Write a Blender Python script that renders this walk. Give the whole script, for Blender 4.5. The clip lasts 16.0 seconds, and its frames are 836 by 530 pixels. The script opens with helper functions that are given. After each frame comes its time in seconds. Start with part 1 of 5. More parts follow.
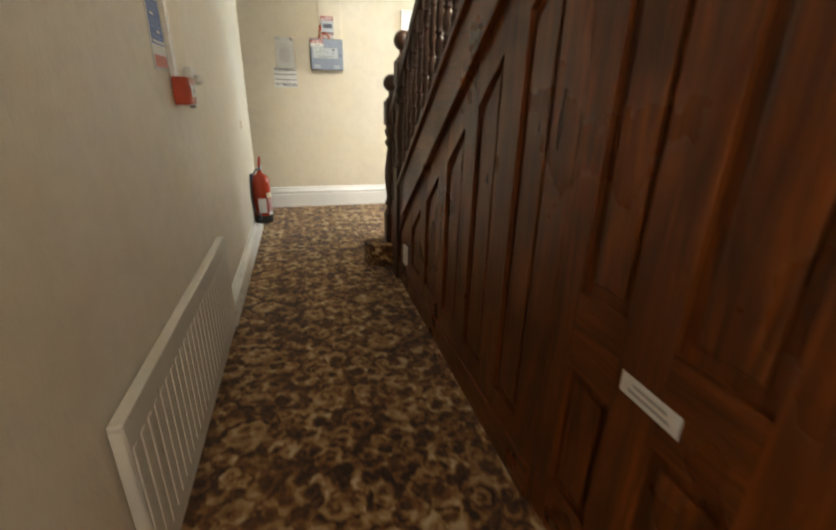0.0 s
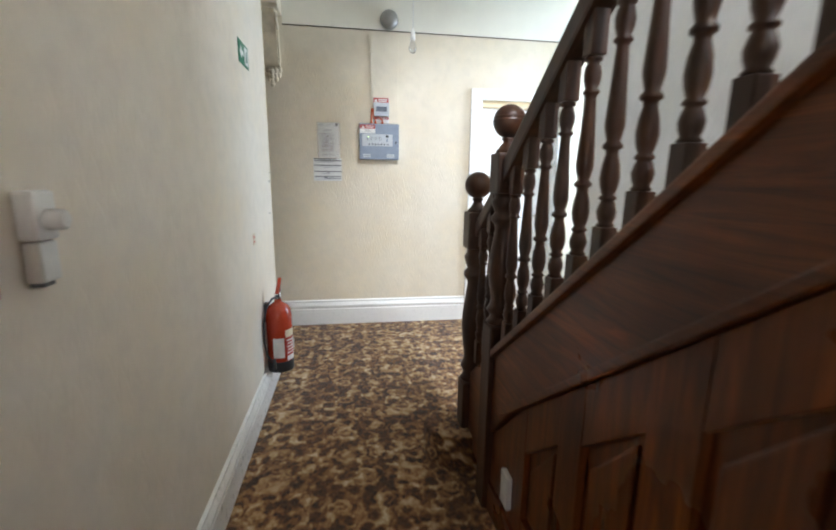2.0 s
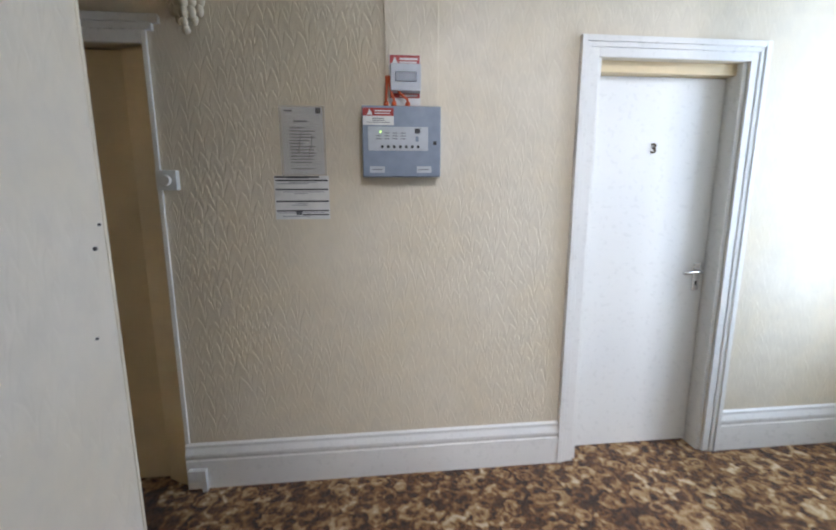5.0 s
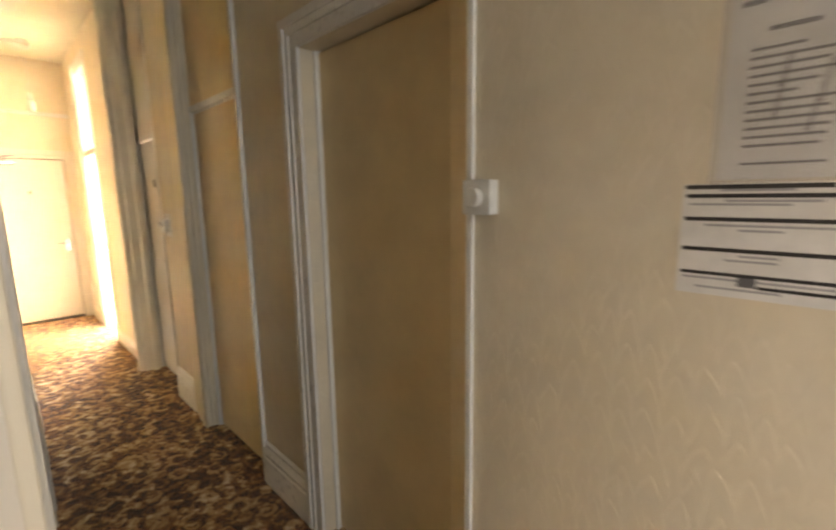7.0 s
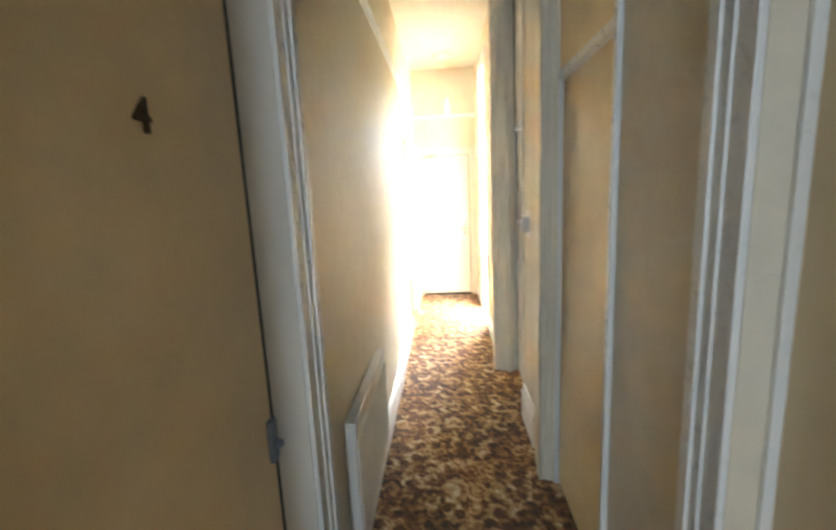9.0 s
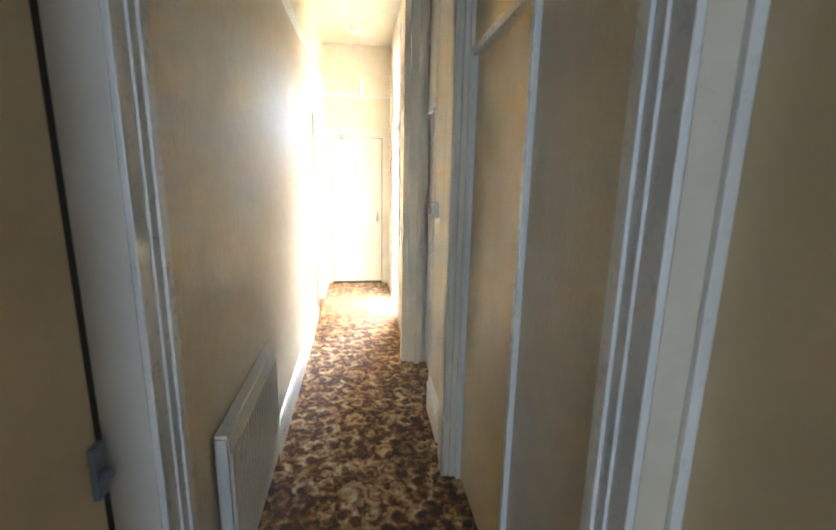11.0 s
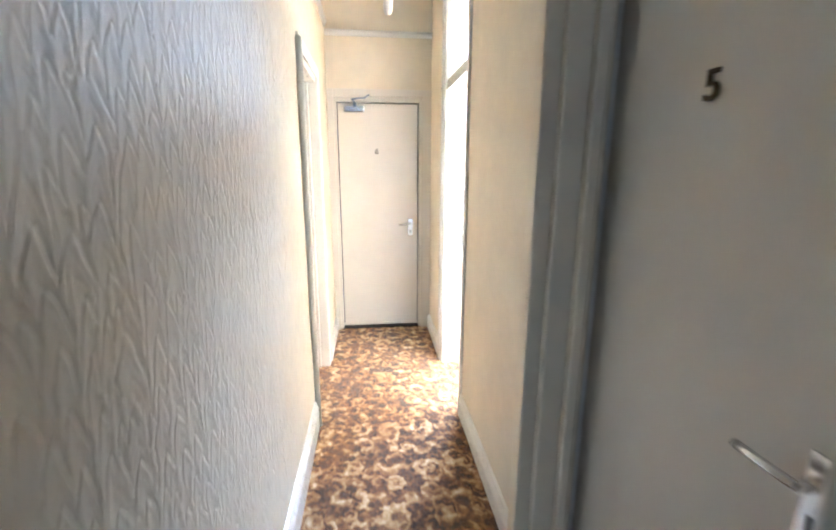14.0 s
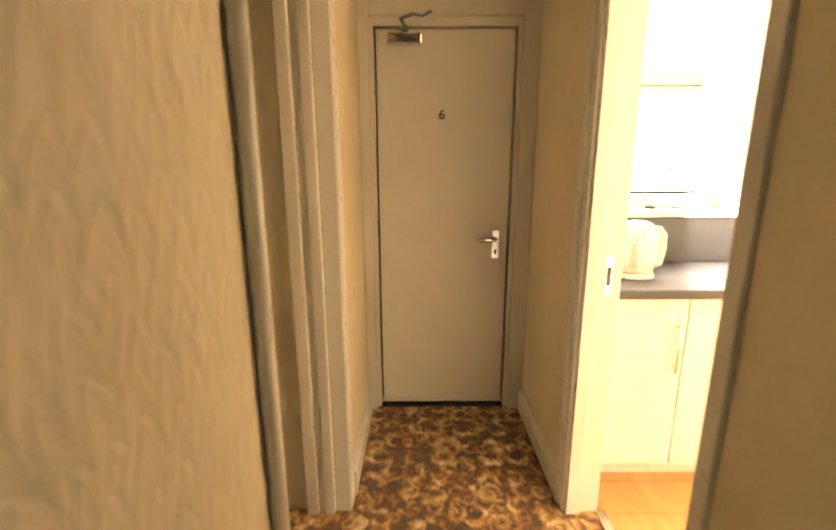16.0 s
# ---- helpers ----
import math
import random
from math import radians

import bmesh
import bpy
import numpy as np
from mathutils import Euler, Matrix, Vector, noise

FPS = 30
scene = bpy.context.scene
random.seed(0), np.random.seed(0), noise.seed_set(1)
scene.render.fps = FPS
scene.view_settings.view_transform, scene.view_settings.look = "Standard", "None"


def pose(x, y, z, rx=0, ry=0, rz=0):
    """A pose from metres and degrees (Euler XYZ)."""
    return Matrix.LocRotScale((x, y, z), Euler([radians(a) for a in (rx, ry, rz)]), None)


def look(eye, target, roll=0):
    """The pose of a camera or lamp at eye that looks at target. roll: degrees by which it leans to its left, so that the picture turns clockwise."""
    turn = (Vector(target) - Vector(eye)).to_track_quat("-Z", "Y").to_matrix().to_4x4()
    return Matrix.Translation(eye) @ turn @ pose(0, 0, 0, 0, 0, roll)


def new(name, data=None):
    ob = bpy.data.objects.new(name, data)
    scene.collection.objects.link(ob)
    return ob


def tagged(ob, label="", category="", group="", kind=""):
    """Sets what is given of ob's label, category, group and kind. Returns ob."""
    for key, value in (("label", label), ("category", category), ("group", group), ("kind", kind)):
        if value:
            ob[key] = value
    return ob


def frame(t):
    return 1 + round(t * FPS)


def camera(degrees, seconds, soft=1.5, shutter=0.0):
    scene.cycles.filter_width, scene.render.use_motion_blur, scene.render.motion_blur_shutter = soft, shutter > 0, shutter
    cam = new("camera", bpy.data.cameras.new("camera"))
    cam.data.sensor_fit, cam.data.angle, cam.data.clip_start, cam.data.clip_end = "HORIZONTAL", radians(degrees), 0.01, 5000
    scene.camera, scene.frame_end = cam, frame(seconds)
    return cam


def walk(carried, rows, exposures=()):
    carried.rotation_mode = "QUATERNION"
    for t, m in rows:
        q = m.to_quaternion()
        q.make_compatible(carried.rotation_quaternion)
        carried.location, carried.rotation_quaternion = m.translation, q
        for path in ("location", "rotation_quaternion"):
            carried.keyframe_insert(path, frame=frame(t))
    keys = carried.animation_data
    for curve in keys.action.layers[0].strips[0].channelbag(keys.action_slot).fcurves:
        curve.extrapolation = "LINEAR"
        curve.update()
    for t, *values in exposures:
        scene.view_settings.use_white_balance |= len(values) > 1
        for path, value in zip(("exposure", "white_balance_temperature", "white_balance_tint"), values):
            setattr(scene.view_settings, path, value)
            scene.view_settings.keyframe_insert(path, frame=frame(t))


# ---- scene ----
cam = camera(88.6, 16.0, soft=2.0, shutter=0.4)
PATH = [
    (0, (0.749, 0.181, 1.228), (1.235, 1.983, 0.508), 1.3),
    (0.5, (0.747, 0.453, 1.346), (1.14, 2.324, 0.757), 1.7),
    (1, (0.732, 0.8, 1.373), (1.117, 2.702, 0.888), 0.7),
    (1.5, (0.788, 1.18, 1.369), (1.133, 3.105, 0.949), 0.5),
    (2, (0.83, 1.523, 1.364), (1.135, 3.458, 0.963), 0.8),
    (2.5, (0.845, 1.876, 1.385), (1.129, 3.82, 1.01), 0.6),
    (3, (0.908, 2.221, 1.398), (1.19, 4.166, 1.03), 0.1),
    (3.2, (0.936, 2.344, 1.408), (1.221, 4.291, 1.05), 0.2),
    (5.3, (0.942, 3.63, 1.497), (1.114, 5.59, 1.138), -0.3),
    (5.5, (0.919, 3.753, 1.516), (0.994, 5.719, 1.153), -0.8),
    (6, (0.885, 4.037, 1.47), (0.562, 5.996, 1.225), -1.6),
    (6.3, (0.904, 4.209, 1.482), (0.141, 6.041, 1.229), 0.5),
    (6.5, (0.87, 4.322, 1.49), (-0.119, 6.044, 1.245), 0.3),
    (6.7, (0.804, 4.409, 1.505), (-0.341, 6.022, 1.21), -1),
    (7, (0.729, 4.563, 1.506), (-0.669, 5.956, 1.181), -0.8),
    (7.3, (0.614, 4.645, 1.47), (-0.975, 5.823, 1.175), -0.3),
    (7.5, (0.562, 4.73, 1.513), (-1.126, 5.736, 1.142), -1.9),
    (8, (0.369, 4.869, 1.55), (-1.503, 5.439, 1.14), -1),
    (8.5, (0.148, 4.94, 1.526), (-1.777, 5.212, 1.06), -0.8),
    (9, (-0.051, 4.964, 1.556), (-2.015, 4.83, 1.204), -2.7),
    (9.2, (-0.05, 4.987, 1.576), (-2.003, 4.66, 1.294), -3.1),
    (9.5, (-0.057, 4.983, 1.594), (-1.988, 4.525, 1.344), -3.2),
    (9.7, (-0.07, 5, 1.617), (-2.012, 4.581, 1.385), -1.7),
    (10, (-0.047, 5.03, 1.59), (-2.034, 5.003, 1.366), -1.2),
    (12.5, (-1.164, 4.99, 1.479), (-3.08, 5.333, 1.021), 1.9),
    (13, (-1.606, 4.983, 1.471), (-3.529, 5.271, 1.002), 1.7),
    (13.5, (-1.995, 4.955, 1.473), (-3.925, 5.194, 1.008), 0.9),
    (14, (-2.398, 4.898, 1.471), (-4.336, 5.11, 1.022), 0.2),
    (14.5, (-2.802, 4.887, 1.439), (-4.749, 5.018, 1.001), -0.1),
    (15, (-3.199, 4.848, 1.408), (-5.149, 4.928, 0.969), -0.3),
    (15.5, (-3.565, 4.804, 1.368), (-5.514, 4.856, 0.923), -0.3),
    (16, (-3.974, 4.834, 1.339), (-5.925, 4.836, 0.895), -0.2),
]

EXPOSURES = [(0.0, 1.9, 9200, 17), (0.5, 2.3, 8000, 18), (1.5, 2.1, 7300, 19), (2.5, 1.85, 7000, 18), (3.0, 1.93, 7000, 18), (5.5, 1.1, 7000, 24), (6.1, 1.15, 7900, 24), (6.6, 1.45, 10500, 28), (7.0, 1.5, 10500, 28),
             (8.0, 2.0, 8400, 24), (8.5, 2.05, 7700, 19), (10.0, 1.75, 6900, 17), (12.5, 1.5, 6000, 18), (13.2, 1.05, 5700, 20), (14.0, 0.6, 5700, 19), (15.0, -0.2, 6600, 18), (15.5, -0.75, 9000, 21), (16.0, -1.25, 14000, 27)]
walk(cam, [(t, look(eye, target, roll)) for t, eye, target, roll in PATH], EXPOSURES)

# ---- light ----
world = bpy.data.worlds.new("world")
scene.world = world
world.use_nodes = True
wn = world.node_tree
sky = wn.nodes.new("ShaderNodeTexSky")
sky.sky_type, sky.sun_disc = "NISHITA", False
sky.sun_elevation, sky.sun_rotation = radians(45), radians(290)
wn.links.new(sky.outputs[0], wn.nodes["Background"].inputs[0])
wn.nodes["Background"].inputs[1].default_value = 0.05


def area_lamp(name, m, width, height, watts, colour):
    lamp = bpy.data.lights.new(name, "AREA")
    lamp.shape, lamp.size, lamp.size_y, lamp.energy, lamp.color = "RECTANGLE", width, height, watts, colour
    ob = new(name, lamp)
    ob.matrix_world = m
    return ob


sun = bpy.data.lights.new("sun", "SUN")
sun.energy, sun.angle, sun.color = 0.6, radians(30), (0.93, 0.97, 1.0)
new("sun", sun).matrix_world = look((-7, 2.6, 7.5), (0, 0, 0))
# Fill lamp added inside the room, turned to the back wall for bounced light.
area_lamp("kitchen_bounce_fill", look((-5.86, 6.05, 1.80), (-4.88, 8.0, 1.70)), 0.6, 1.25, 1900, (0.72, 0.87, 1.0))
area_lamp("kitchen_sky", look((-6.6, 6.0, 2.92), (-5.9, 6.0, 2.21)), 1.6, 1.2, 1500, (0.60, 0.80, 1.0))
area_lamp("hall_daylight", look((3.68, 4.86, 1.65), (0.6, 4.7, 1.3)), 0.55, 1.9, 18, (0.52, 0.75, 1.0))
# Added fill lamp for the far wall's gradient; no window is known here.
area_lamp("landing_fill", look((3.15, 4.42, 1.6), (2.0, 5.46, 1.4)), 0.65, 1.5, 1.3, (0.56, 0.78, 1.0))
area_lamp("upstairs_daylight", look((1.9, -1.28, 4.6), (1.9, 3.2, 1.6)), 0.8, 1.4, 105, (0.72, 0.86, 1.0))
area_lamp("entrance_daylight", look((0.72, -1.28, 1.65), (1.5, 0.5, 1.9)), 0.6, 1.5, 3, (0.92, 0.96, 1.0))


# ---- materials ----
def material(name):
    m = bpy.data.materials.new(name)
    m.use_nodes = True
    return m, m.node_tree, m.node_tree.nodes["Principled BSDF"]


def node(tree, kind, **values):
    n = tree.nodes.new(kind)
    for key, value in values.items():
        n.inputs[key].default_value = value
    return n


def ramp(tree, source, stops):
    r = tree.nodes.new("ShaderNodeValToRGB")
    while len(r.color_ramp.elements) < len(stops):
        r.color_ramp.elements.new(0.5)
    for e, (at, colour) in zip(r.color_ramp.elements, stops):
        e.position, e.color = at, (*colour, 1)
    tree.links.new(source, r.inputs[0])
    return r.outputs[0]


def coords(tree, scale=(1, 1, 1)):
    g = tree.nodes.new("ShaderNodeNewGeometry")
    m = node(tree, "ShaderNodeMapping", Scale=scale)
    tree.links.new(g.outputs["Position"], m.inputs["Vector"])
    return m.outputs[0]


def noise_of(tree, vector, scale, detail=3.0, rough=0.5, distortion=0.0):
    n = node(tree, "ShaderNodeTexNoise", Scale=scale, Detail=detail, Roughness=rough, Distortion=distortion)
    tree.links.new(vector, n.inputs["Vector"])
    return n.outputs[0]


def bump(tree, bsdf, height, strength, distance, prior=None):
    b = node(tree, "ShaderNodeBump", Strength=strength, Distance=distance)
    tree.links.new(height, b.inputs["Height"])
    if prior:
        tree.links.new(prior.outputs[0], b.inputs["Normal"])
    tree.links.new(b.outputs[0], bsdf.inputs["Normal"])
    return b


def maths(tree, op, a, b=None, c=None):
    n = tree.nodes.new("ShaderNodeMath")
    n.operation = op
    for i, v in enumerate((a, b, c)):
        if v is None:
            continue
        if isinstance(v, (int, float)):
            n.inputs[i].default_value = v
        else:
            tree.links.new(v, n.inputs[i])
    return n.outputs[0]


def mix(tree, factor, a, b):
    n = tree.nodes.new("ShaderNodeMix")
    n.data_type = "RGBA"
    for i, v in ((0, factor), (6, a), (7, b)):
        if isinstance(v, (int, float)):
            n.inputs[i].default_value = v
        elif isinstance(v, tuple):
            n.inputs[i].default_value = (*v, 1)
        else:
            tree.links.new(v, n.inputs[i])
    return n.outputs[2]


def painted(name, colour, rough=0.5, stain=0.08, grain=0.0006, scale=3.0):
    """Paint with slow stains and a fine brushed relief."""
    m, t, b = material(name)
    v = coords(t)
    dark = tuple(c * (1 - stain * 2.2) for c in colour)
    col = ramp(t, noise_of(t, v, scale, 5, 0.62), [(0.32, dark), (0.62, colour)])
    t.links.new(col, b.inputs["Base Color"])
    t.links.new(ramp(t, noise_of(t, v, 40, 2), [(0.3, (rough - 0.08,) * 3), (0.7, (rough + 0.1,) * 3)]), b.inputs["Roughness"])
    bump(t, b, noise_of(t, v, 160, 3), 0.5, grain)
    return m


def plain(name, colour, rough=0.4, metal=0.0):
    m, t, b = material(name)
    v = coords(t)
    col = ramp(t, noise_of(t, v, 25, 4), [(0.3, tuple(c * 0.86 for c in colour)), (0.7, colour)])
    t.links.new(col, b.inputs["Base Color"])
    b.inputs["Roughness"].default_value, b.inputs["Metallic"].default_value = rough, metal
    return m


def wallpaper(name, colour, depth, along):
    """Painted embossed paper: a zigzag of overlapping leaf strokes. along: 0 for a wall along x, 1 along y."""
    m, t, b = material(name)
    g = t.nodes.new("ShaderNodeNewGeometry")
    s = t.nodes.new("ShaderNodeSeparateXYZ")
    t.links.new(g.outputs["Position"], s.inputs[0])
    u, w = s.outputs[along], s.outputs[2]
    spot = g.outputs["Position"]
    uu = maths(t, "ADD", u, maths(t, "MULTIPLY_ADD", noise_of(t, spot, 9, 1), 0.03, -0.015))
    ww = maths(t, "ADD", w, maths(t, "MULTIPLY_ADD", noise_of(t, spot, 10, 1), 0.05, -0.025))

    def leaves(width, pitch, lean, salt):
        """Columns of pointed arched leaves, each lying over the one above, with two scored lines inside."""
        skew = maths(t, "MULTIPLY_ADD", maths(t, "SUBTRACT", noise_of(t, spot, 4.5, 0), 0.5), lean, uu)
        cell = maths(t, "DIVIDE", skew, width)
        column = maths(t, "FLOOR", cell)
        rnd = t.nodes.new("ShaderNodeTexWhiteNoise")
        rnd.noise_dimensions = "1D"
        t.links.new(maths(t, "ADD", column, salt), rnd.inputs["W"])
        side = maths(t, "SUBTRACT", maths(t, "FRACT", cell), 0.5)
        tip = maths(t, "MULTIPLY", maths(t, "SUBTRACT", rnd.outputs[0], 0.5), 0.3)
        off = maths(t, "ABSOLUTE", maths(t, "SUBTRACT", side, tip))
        drop = maths(t, "ADD", maths(t, "MULTIPLY", off, 0.95), maths(t, "MULTIPLY", maths(t, "POWER", off, 3.0), 3.6))
        row = maths(t, "ADD", maths(t, "ADD", maths(t, "DIVIDE", ww, pitch), drop), maths(t, "MULTIPLY", rnd.outputs[0], 3.0))
        rise = maths(t, "FRACT", row)
        body = maths(t, "MULTIPLY", maths(t, "POWER", rise, 0.8), maths(t, "SUBTRACT", 1.0, maths(t, "POWER", rise, 14.0)))
        score = maths(t, "POWER", maths(t, "ABSOLUTE", maths(t, "SINE", maths(t, "MULTIPLY", rise, 9.42))), 0.35)
        return maths(t, "MULTIPLY_ADD", score, 0.22, body)

    strokes = t.nodes.new("ShaderNodeCombineXYZ")
    t.links.new(maths(t, "MULTIPLY", uu, 75.0), strokes.inputs[0])
    t.links.new(maths(t, "MULTIPLY", ww, 8.0), strokes.inputs[1])
    streak = noise_of(t, strokes.outputs[0], 1.0, 2.0, 0.5, 0.3)
    pick = ramp(t, noise_of(t, spot, 8.5, 1), [(0.44, (0, 0, 0)), (0.56, (1, 1, 1))])
    first, second = leaves(0.057, 0.094, 0.06, 3.0), leaves(0.043, 0.074, -0.07, 17.0)
    blend = t.nodes.new("ShaderNodeMix")
    t.links.new(pick, blend.inputs[0])
    t.links.new(first, blend.inputs[2])
    t.links.new(second, blend.inputs[3])
    height = maths(t, "MULTIPLY_ADD", streak, 0.22, blend.outputs[0])
    dark = tuple(c * 0.86 for c in colour)
    yellow = (colour[0] * 0.97, colour[1] * 0.9, colour[2] * 0.76)
    base = mix(t, ramp(t, noise_of(t, g.outputs["Position"], 2.3, 4), [(0.4, (0, 0, 0)), (0.75, (0.6,) * 3)]), colour, yellow)
    base = mix(t, ramp(t, noise_of(t, g.outputs["Position"], 14, 4), [(0.3, (0.45,) * 3), (0.6, (0, 0, 0))]), base, dark)
    t.links.new(base, b.inputs["Base Color"])
    b.inputs["Roughness"].default_value = 0.55
    bump(t, b, height, 0.8, depth)
    return m


def carpet_material():
    """Woven carpet: cream and tan scrolls, ovals and curled leaves in a repeat of 0.63 m on rust and dark brown."""
    m, t, b = material("carpet")
    where = t.nodes.new("ShaderNodeSeparateXYZ")
    t.links.new(coords(t), where.inputs[0])
    flat = t.nodes.new("ShaderNodeCombineXYZ")
    t.links.new(maths(t, "MULTIPLY_ADD", where.outputs[2], 0.8, where.outputs[0]), flat.inputs[0])
    t.links.new(maths(t, "MULTIPLY_ADD", where.outputs[2], 0.7, where.outputs[1]), flat.inputs[1])
    v = flat.outputs[0]
    warp = node(t, "ShaderNodeTexNoise", Scale=16.0, Detail=2.0)
    t.links.new(v, warp.inputs["Vector"])
    add = t.nodes.new("ShaderNodeVectorMath")
    add.operation = "MULTIPLY_ADD"
    add.inputs[1].default_value = (0.034, 0.034, 0)
    t.links.new(warp.outputs[1], add.inputs[0])
    t.links.new(v, add.inputs[2])
    place = t.nodes.new("ShaderNodeSeparateXYZ")
    t.links.new(add.outputs[0], place.inputs[0])

    def soft(x, lo, hi):
        n = node(t, "ShaderNodeMapRange", **{"From Min": lo, "From Max": hi})
        n.interpolation_type = "SMOOTHSTEP"
        t.links.new(x, n.inputs["Value"])
        return n.outputs[0]

    def wrapped(x, centre, period):
        f = maths(t, "FRACT", maths(t, "ADD", maths(t, "DIVIDE", maths(t, "SUBTRACT", x, centre), period), 0.5))
        return maths(t, "MULTIPLY", maths(t, "SUBTRACT", f, 0.5), period)

    def crescents(scale, shift):
        """Filling of curled leaves, one a cell: a lobed disc with an off-centre disc cut out of it."""
        cell = node(t, "ShaderNodeTexVoronoi", Scale=scale, Randomness=0.9)
        cell.voronoi_dimensions = "2D"
        move = node(t, "ShaderNodeVectorMath")
        move.inputs[1].default_value = (shift, shift * 0.7, 0)
        t.links.new(add.outputs[0], move.inputs[0])
        t.links.new(move.outputs[0], cell.inputs["Vector"])
        sub = t.nodes.new("ShaderNodeVectorMath")
        sub.operation = "SUBTRACT"
        t.links.new(move.outputs[0], sub.inputs[0])
        t.links.new(cell.outputs["Position"], sub.inputs[1])
        xyz = t.nodes.new("ShaderNodeSeparateXYZ")
        t.links.new(sub.outputs[0], xyz.inputs[0])
        hue = t.nodes.new("ShaderNodeSeparateColor")
        t.links.new(cell.outputs["Color"], hue.inputs[0])
        turn = maths(t, "MULTIPLY", hue.outputs[0], 6.283)
        x = maths(t, "MULTIPLY", xyz.outputs[0], scale)
        y = maths(t, "MULTIPLY", xyz.outputs[1], scale)
        x2 = maths(t, "SUBTRACT", x, maths(t, "MULTIPLY", maths(t, "COSINE", turn), 0.20))
        y2 = maths(t, "SUBTRACT", y, maths(t, "MULTIPLY", maths(t, "SINE", turn), 0.20))
        lobes = maths(t, "MULTIPLY", maths(t, "SINE", maths(t, "MULTIPLY", maths(t, "ARCTAN2", y, x), 8.0)), 0.045)
        outer = maths(t, "ADD", maths(t, "SQRT", maths(t, "ADD", maths(t, "MULTIPLY", x, x), maths(t, "MULTIPLY", y, y))), lobes)
        inner = maths(t, "SQRT", maths(t, "ADD", maths(t, "MULTIPLY", x2, x2), maths(t, "MULTIPLY", y2, y2)))
        leaf = maths(t, "MULTIPLY", soft(outer, 0.60, 0.40), soft(inner, 0.22, 0.42))
        return maths(t, "MULTIPLY", leaf, maths(t, "MULTIPLY_ADD", hue.outputs[1], 0.7, 0.45))

    PX, PY = 0.63, 0.56
    light, shade = None, None

    def motif(cx, cy, rx, ry, hand, turns, start, lobes, strength):
        """One scroll of the repeat: a lobed disc wound round by a spiral band, with a dark edge."""
        nonlocal light, shade
        dx = maths(t, "DIVIDE", wrapped(place.outputs[0], cx, PX), rx)
        dy = maths(t, "DIVIDE", wrapped(place.outputs[1], cy, PY), ry)
        r = maths(t, "SQRT", maths(t, "ADD", maths(t, "MULTIPLY", dx, dx), maths(t, "MULTIPLY", dy, dy)))
        th = maths(t, "ARCTAN2", dy, dx)
        edge = maths(t, "MULTIPLY_ADD", maths(t, "ABSOLUTE", maths(t, "SINE", maths(t, "MULTIPLY", th, lobes))), 0.16, r)
        coil = maths(t, "SINE", maths(t, "ADD", maths(t, "MULTIPLY_ADD", th, hand, start), maths(t, "MULTIPLY", r, 6.283 * turns)))
        fill = maths(t, "MULTIPLY", soft(edge, 1.06, 0.90), maths(t, "MULTIPLY_ADD", soft(coil, -0.75, 0.35), 0.72, 0.28))
        fill = maths(t, "MULTIPLY", fill, strength)
        rim = maths(t, "MULTIPLY", soft(edge, 1.30, 1.08), soft(edge, 0.90, 1.05))
        light = fill if light is None else maths(t, "MAXIMUM", light, fill)
        shade = rim if shade is None else maths(t, "MAXIMUM", shade, rim)

    motif(-4.551, 4.987, 0.105, 0.082, 1.0, 1.0, 0.6, 5.0, 1.0)
    motif(-4.888, 4.804, 0.060, 0.056, -1.0, 1.5, 2.0, 3.5, 0.95)
    motif(-4.870, 5.150, 0.066, 0.060, 1.0, 1.4, 4.0, 4.0, 0.9)
    motif(-4.700, 4.840, 0.052, 0.045, 1.0, 1.2, 1.2, 3.0, 0.85)
    motif(-4.715, 5.165, 0.048, 0.055, -1.0, 1.2, 5.2, 3.5, 0.8)
    motif(-4.770, 5.000, 0.060, 0.052, -1.0, 1.3, 3.3, 4.5, 0.85)
    motif(-4.550, 5.205, 0.075, 0.050, -1.0, 1.0, 0.2, 4.0, 0.75)
    motif(-4.410, 5.080, 0.040, 0.042, 1.0, 1.3, 2.6, 3.0, 0.9)
    motif(-4.400, 4.870, 0.045, 0.040, -1.0, 1.1, 1.8, 3.5, 0.8)
    motif(-4.590, 4.800, 0.042, 0.036, -1.0, 1.2, 4.6, 3.0, 0.9)
    fine = noise_of(t, add.outputs[0], 30, 4, 0.65, 0.6)
    wide = noise_of(t, v, 2.6, 3, 0.55, 0.5)
    a = maths(t, "MULTIPLY_ADD", light, 0.34, maths(t, "MULTIPLY", shade, -0.10))
    filling = maths(t, "MULTIPLY_ADD", crescents(9.0, 0.0), 0.34, maths(t, "MULTIPLY", crescents(14.0, 7.1), 0.26))
    filling = maths(t, "MULTIPLY_ADD", crescents(22.0, 3.3), 0.08, filling)
    a = maths(t, "ADD", a, maths(t, "MULTIPLY", filling, maths(t, "MULTIPLY_ADD", light, -0.6, 1.0)))
    a = maths(t, "ADD", a, maths(t, "MULTIPLY_ADD", fine, 0.55, -0.20))
    a = maths(t, "ADD", a, maths(t, "MULTIPLY_ADD", wide, 0.40, -0.15))
    col = ramp(t, a, [(0.08, (0.034, 0.011, 0.003)), (0.24, (0.14, 0.050, 0.013)), (0.38, (0.29, 0.128, 0.036)),
                      (0.55, (0.50, 0.30, 0.13)), (0.78, (0.78, 0.63, 0.43))])
    pile = noise_of(t, v, 420, 2, 0.7)
    col = mix(t, ramp(t, pile, [(0.3, (0.4,) * 3), (0.6, (0, 0, 0))]), col, (0.04, 0.016, 0.006))
    t.links.new(col, b.inputs["Base Color"])
    b.inputs["Roughness"].default_value = 0.95
    b.inputs["Sheen Weight"].default_value = 0.15
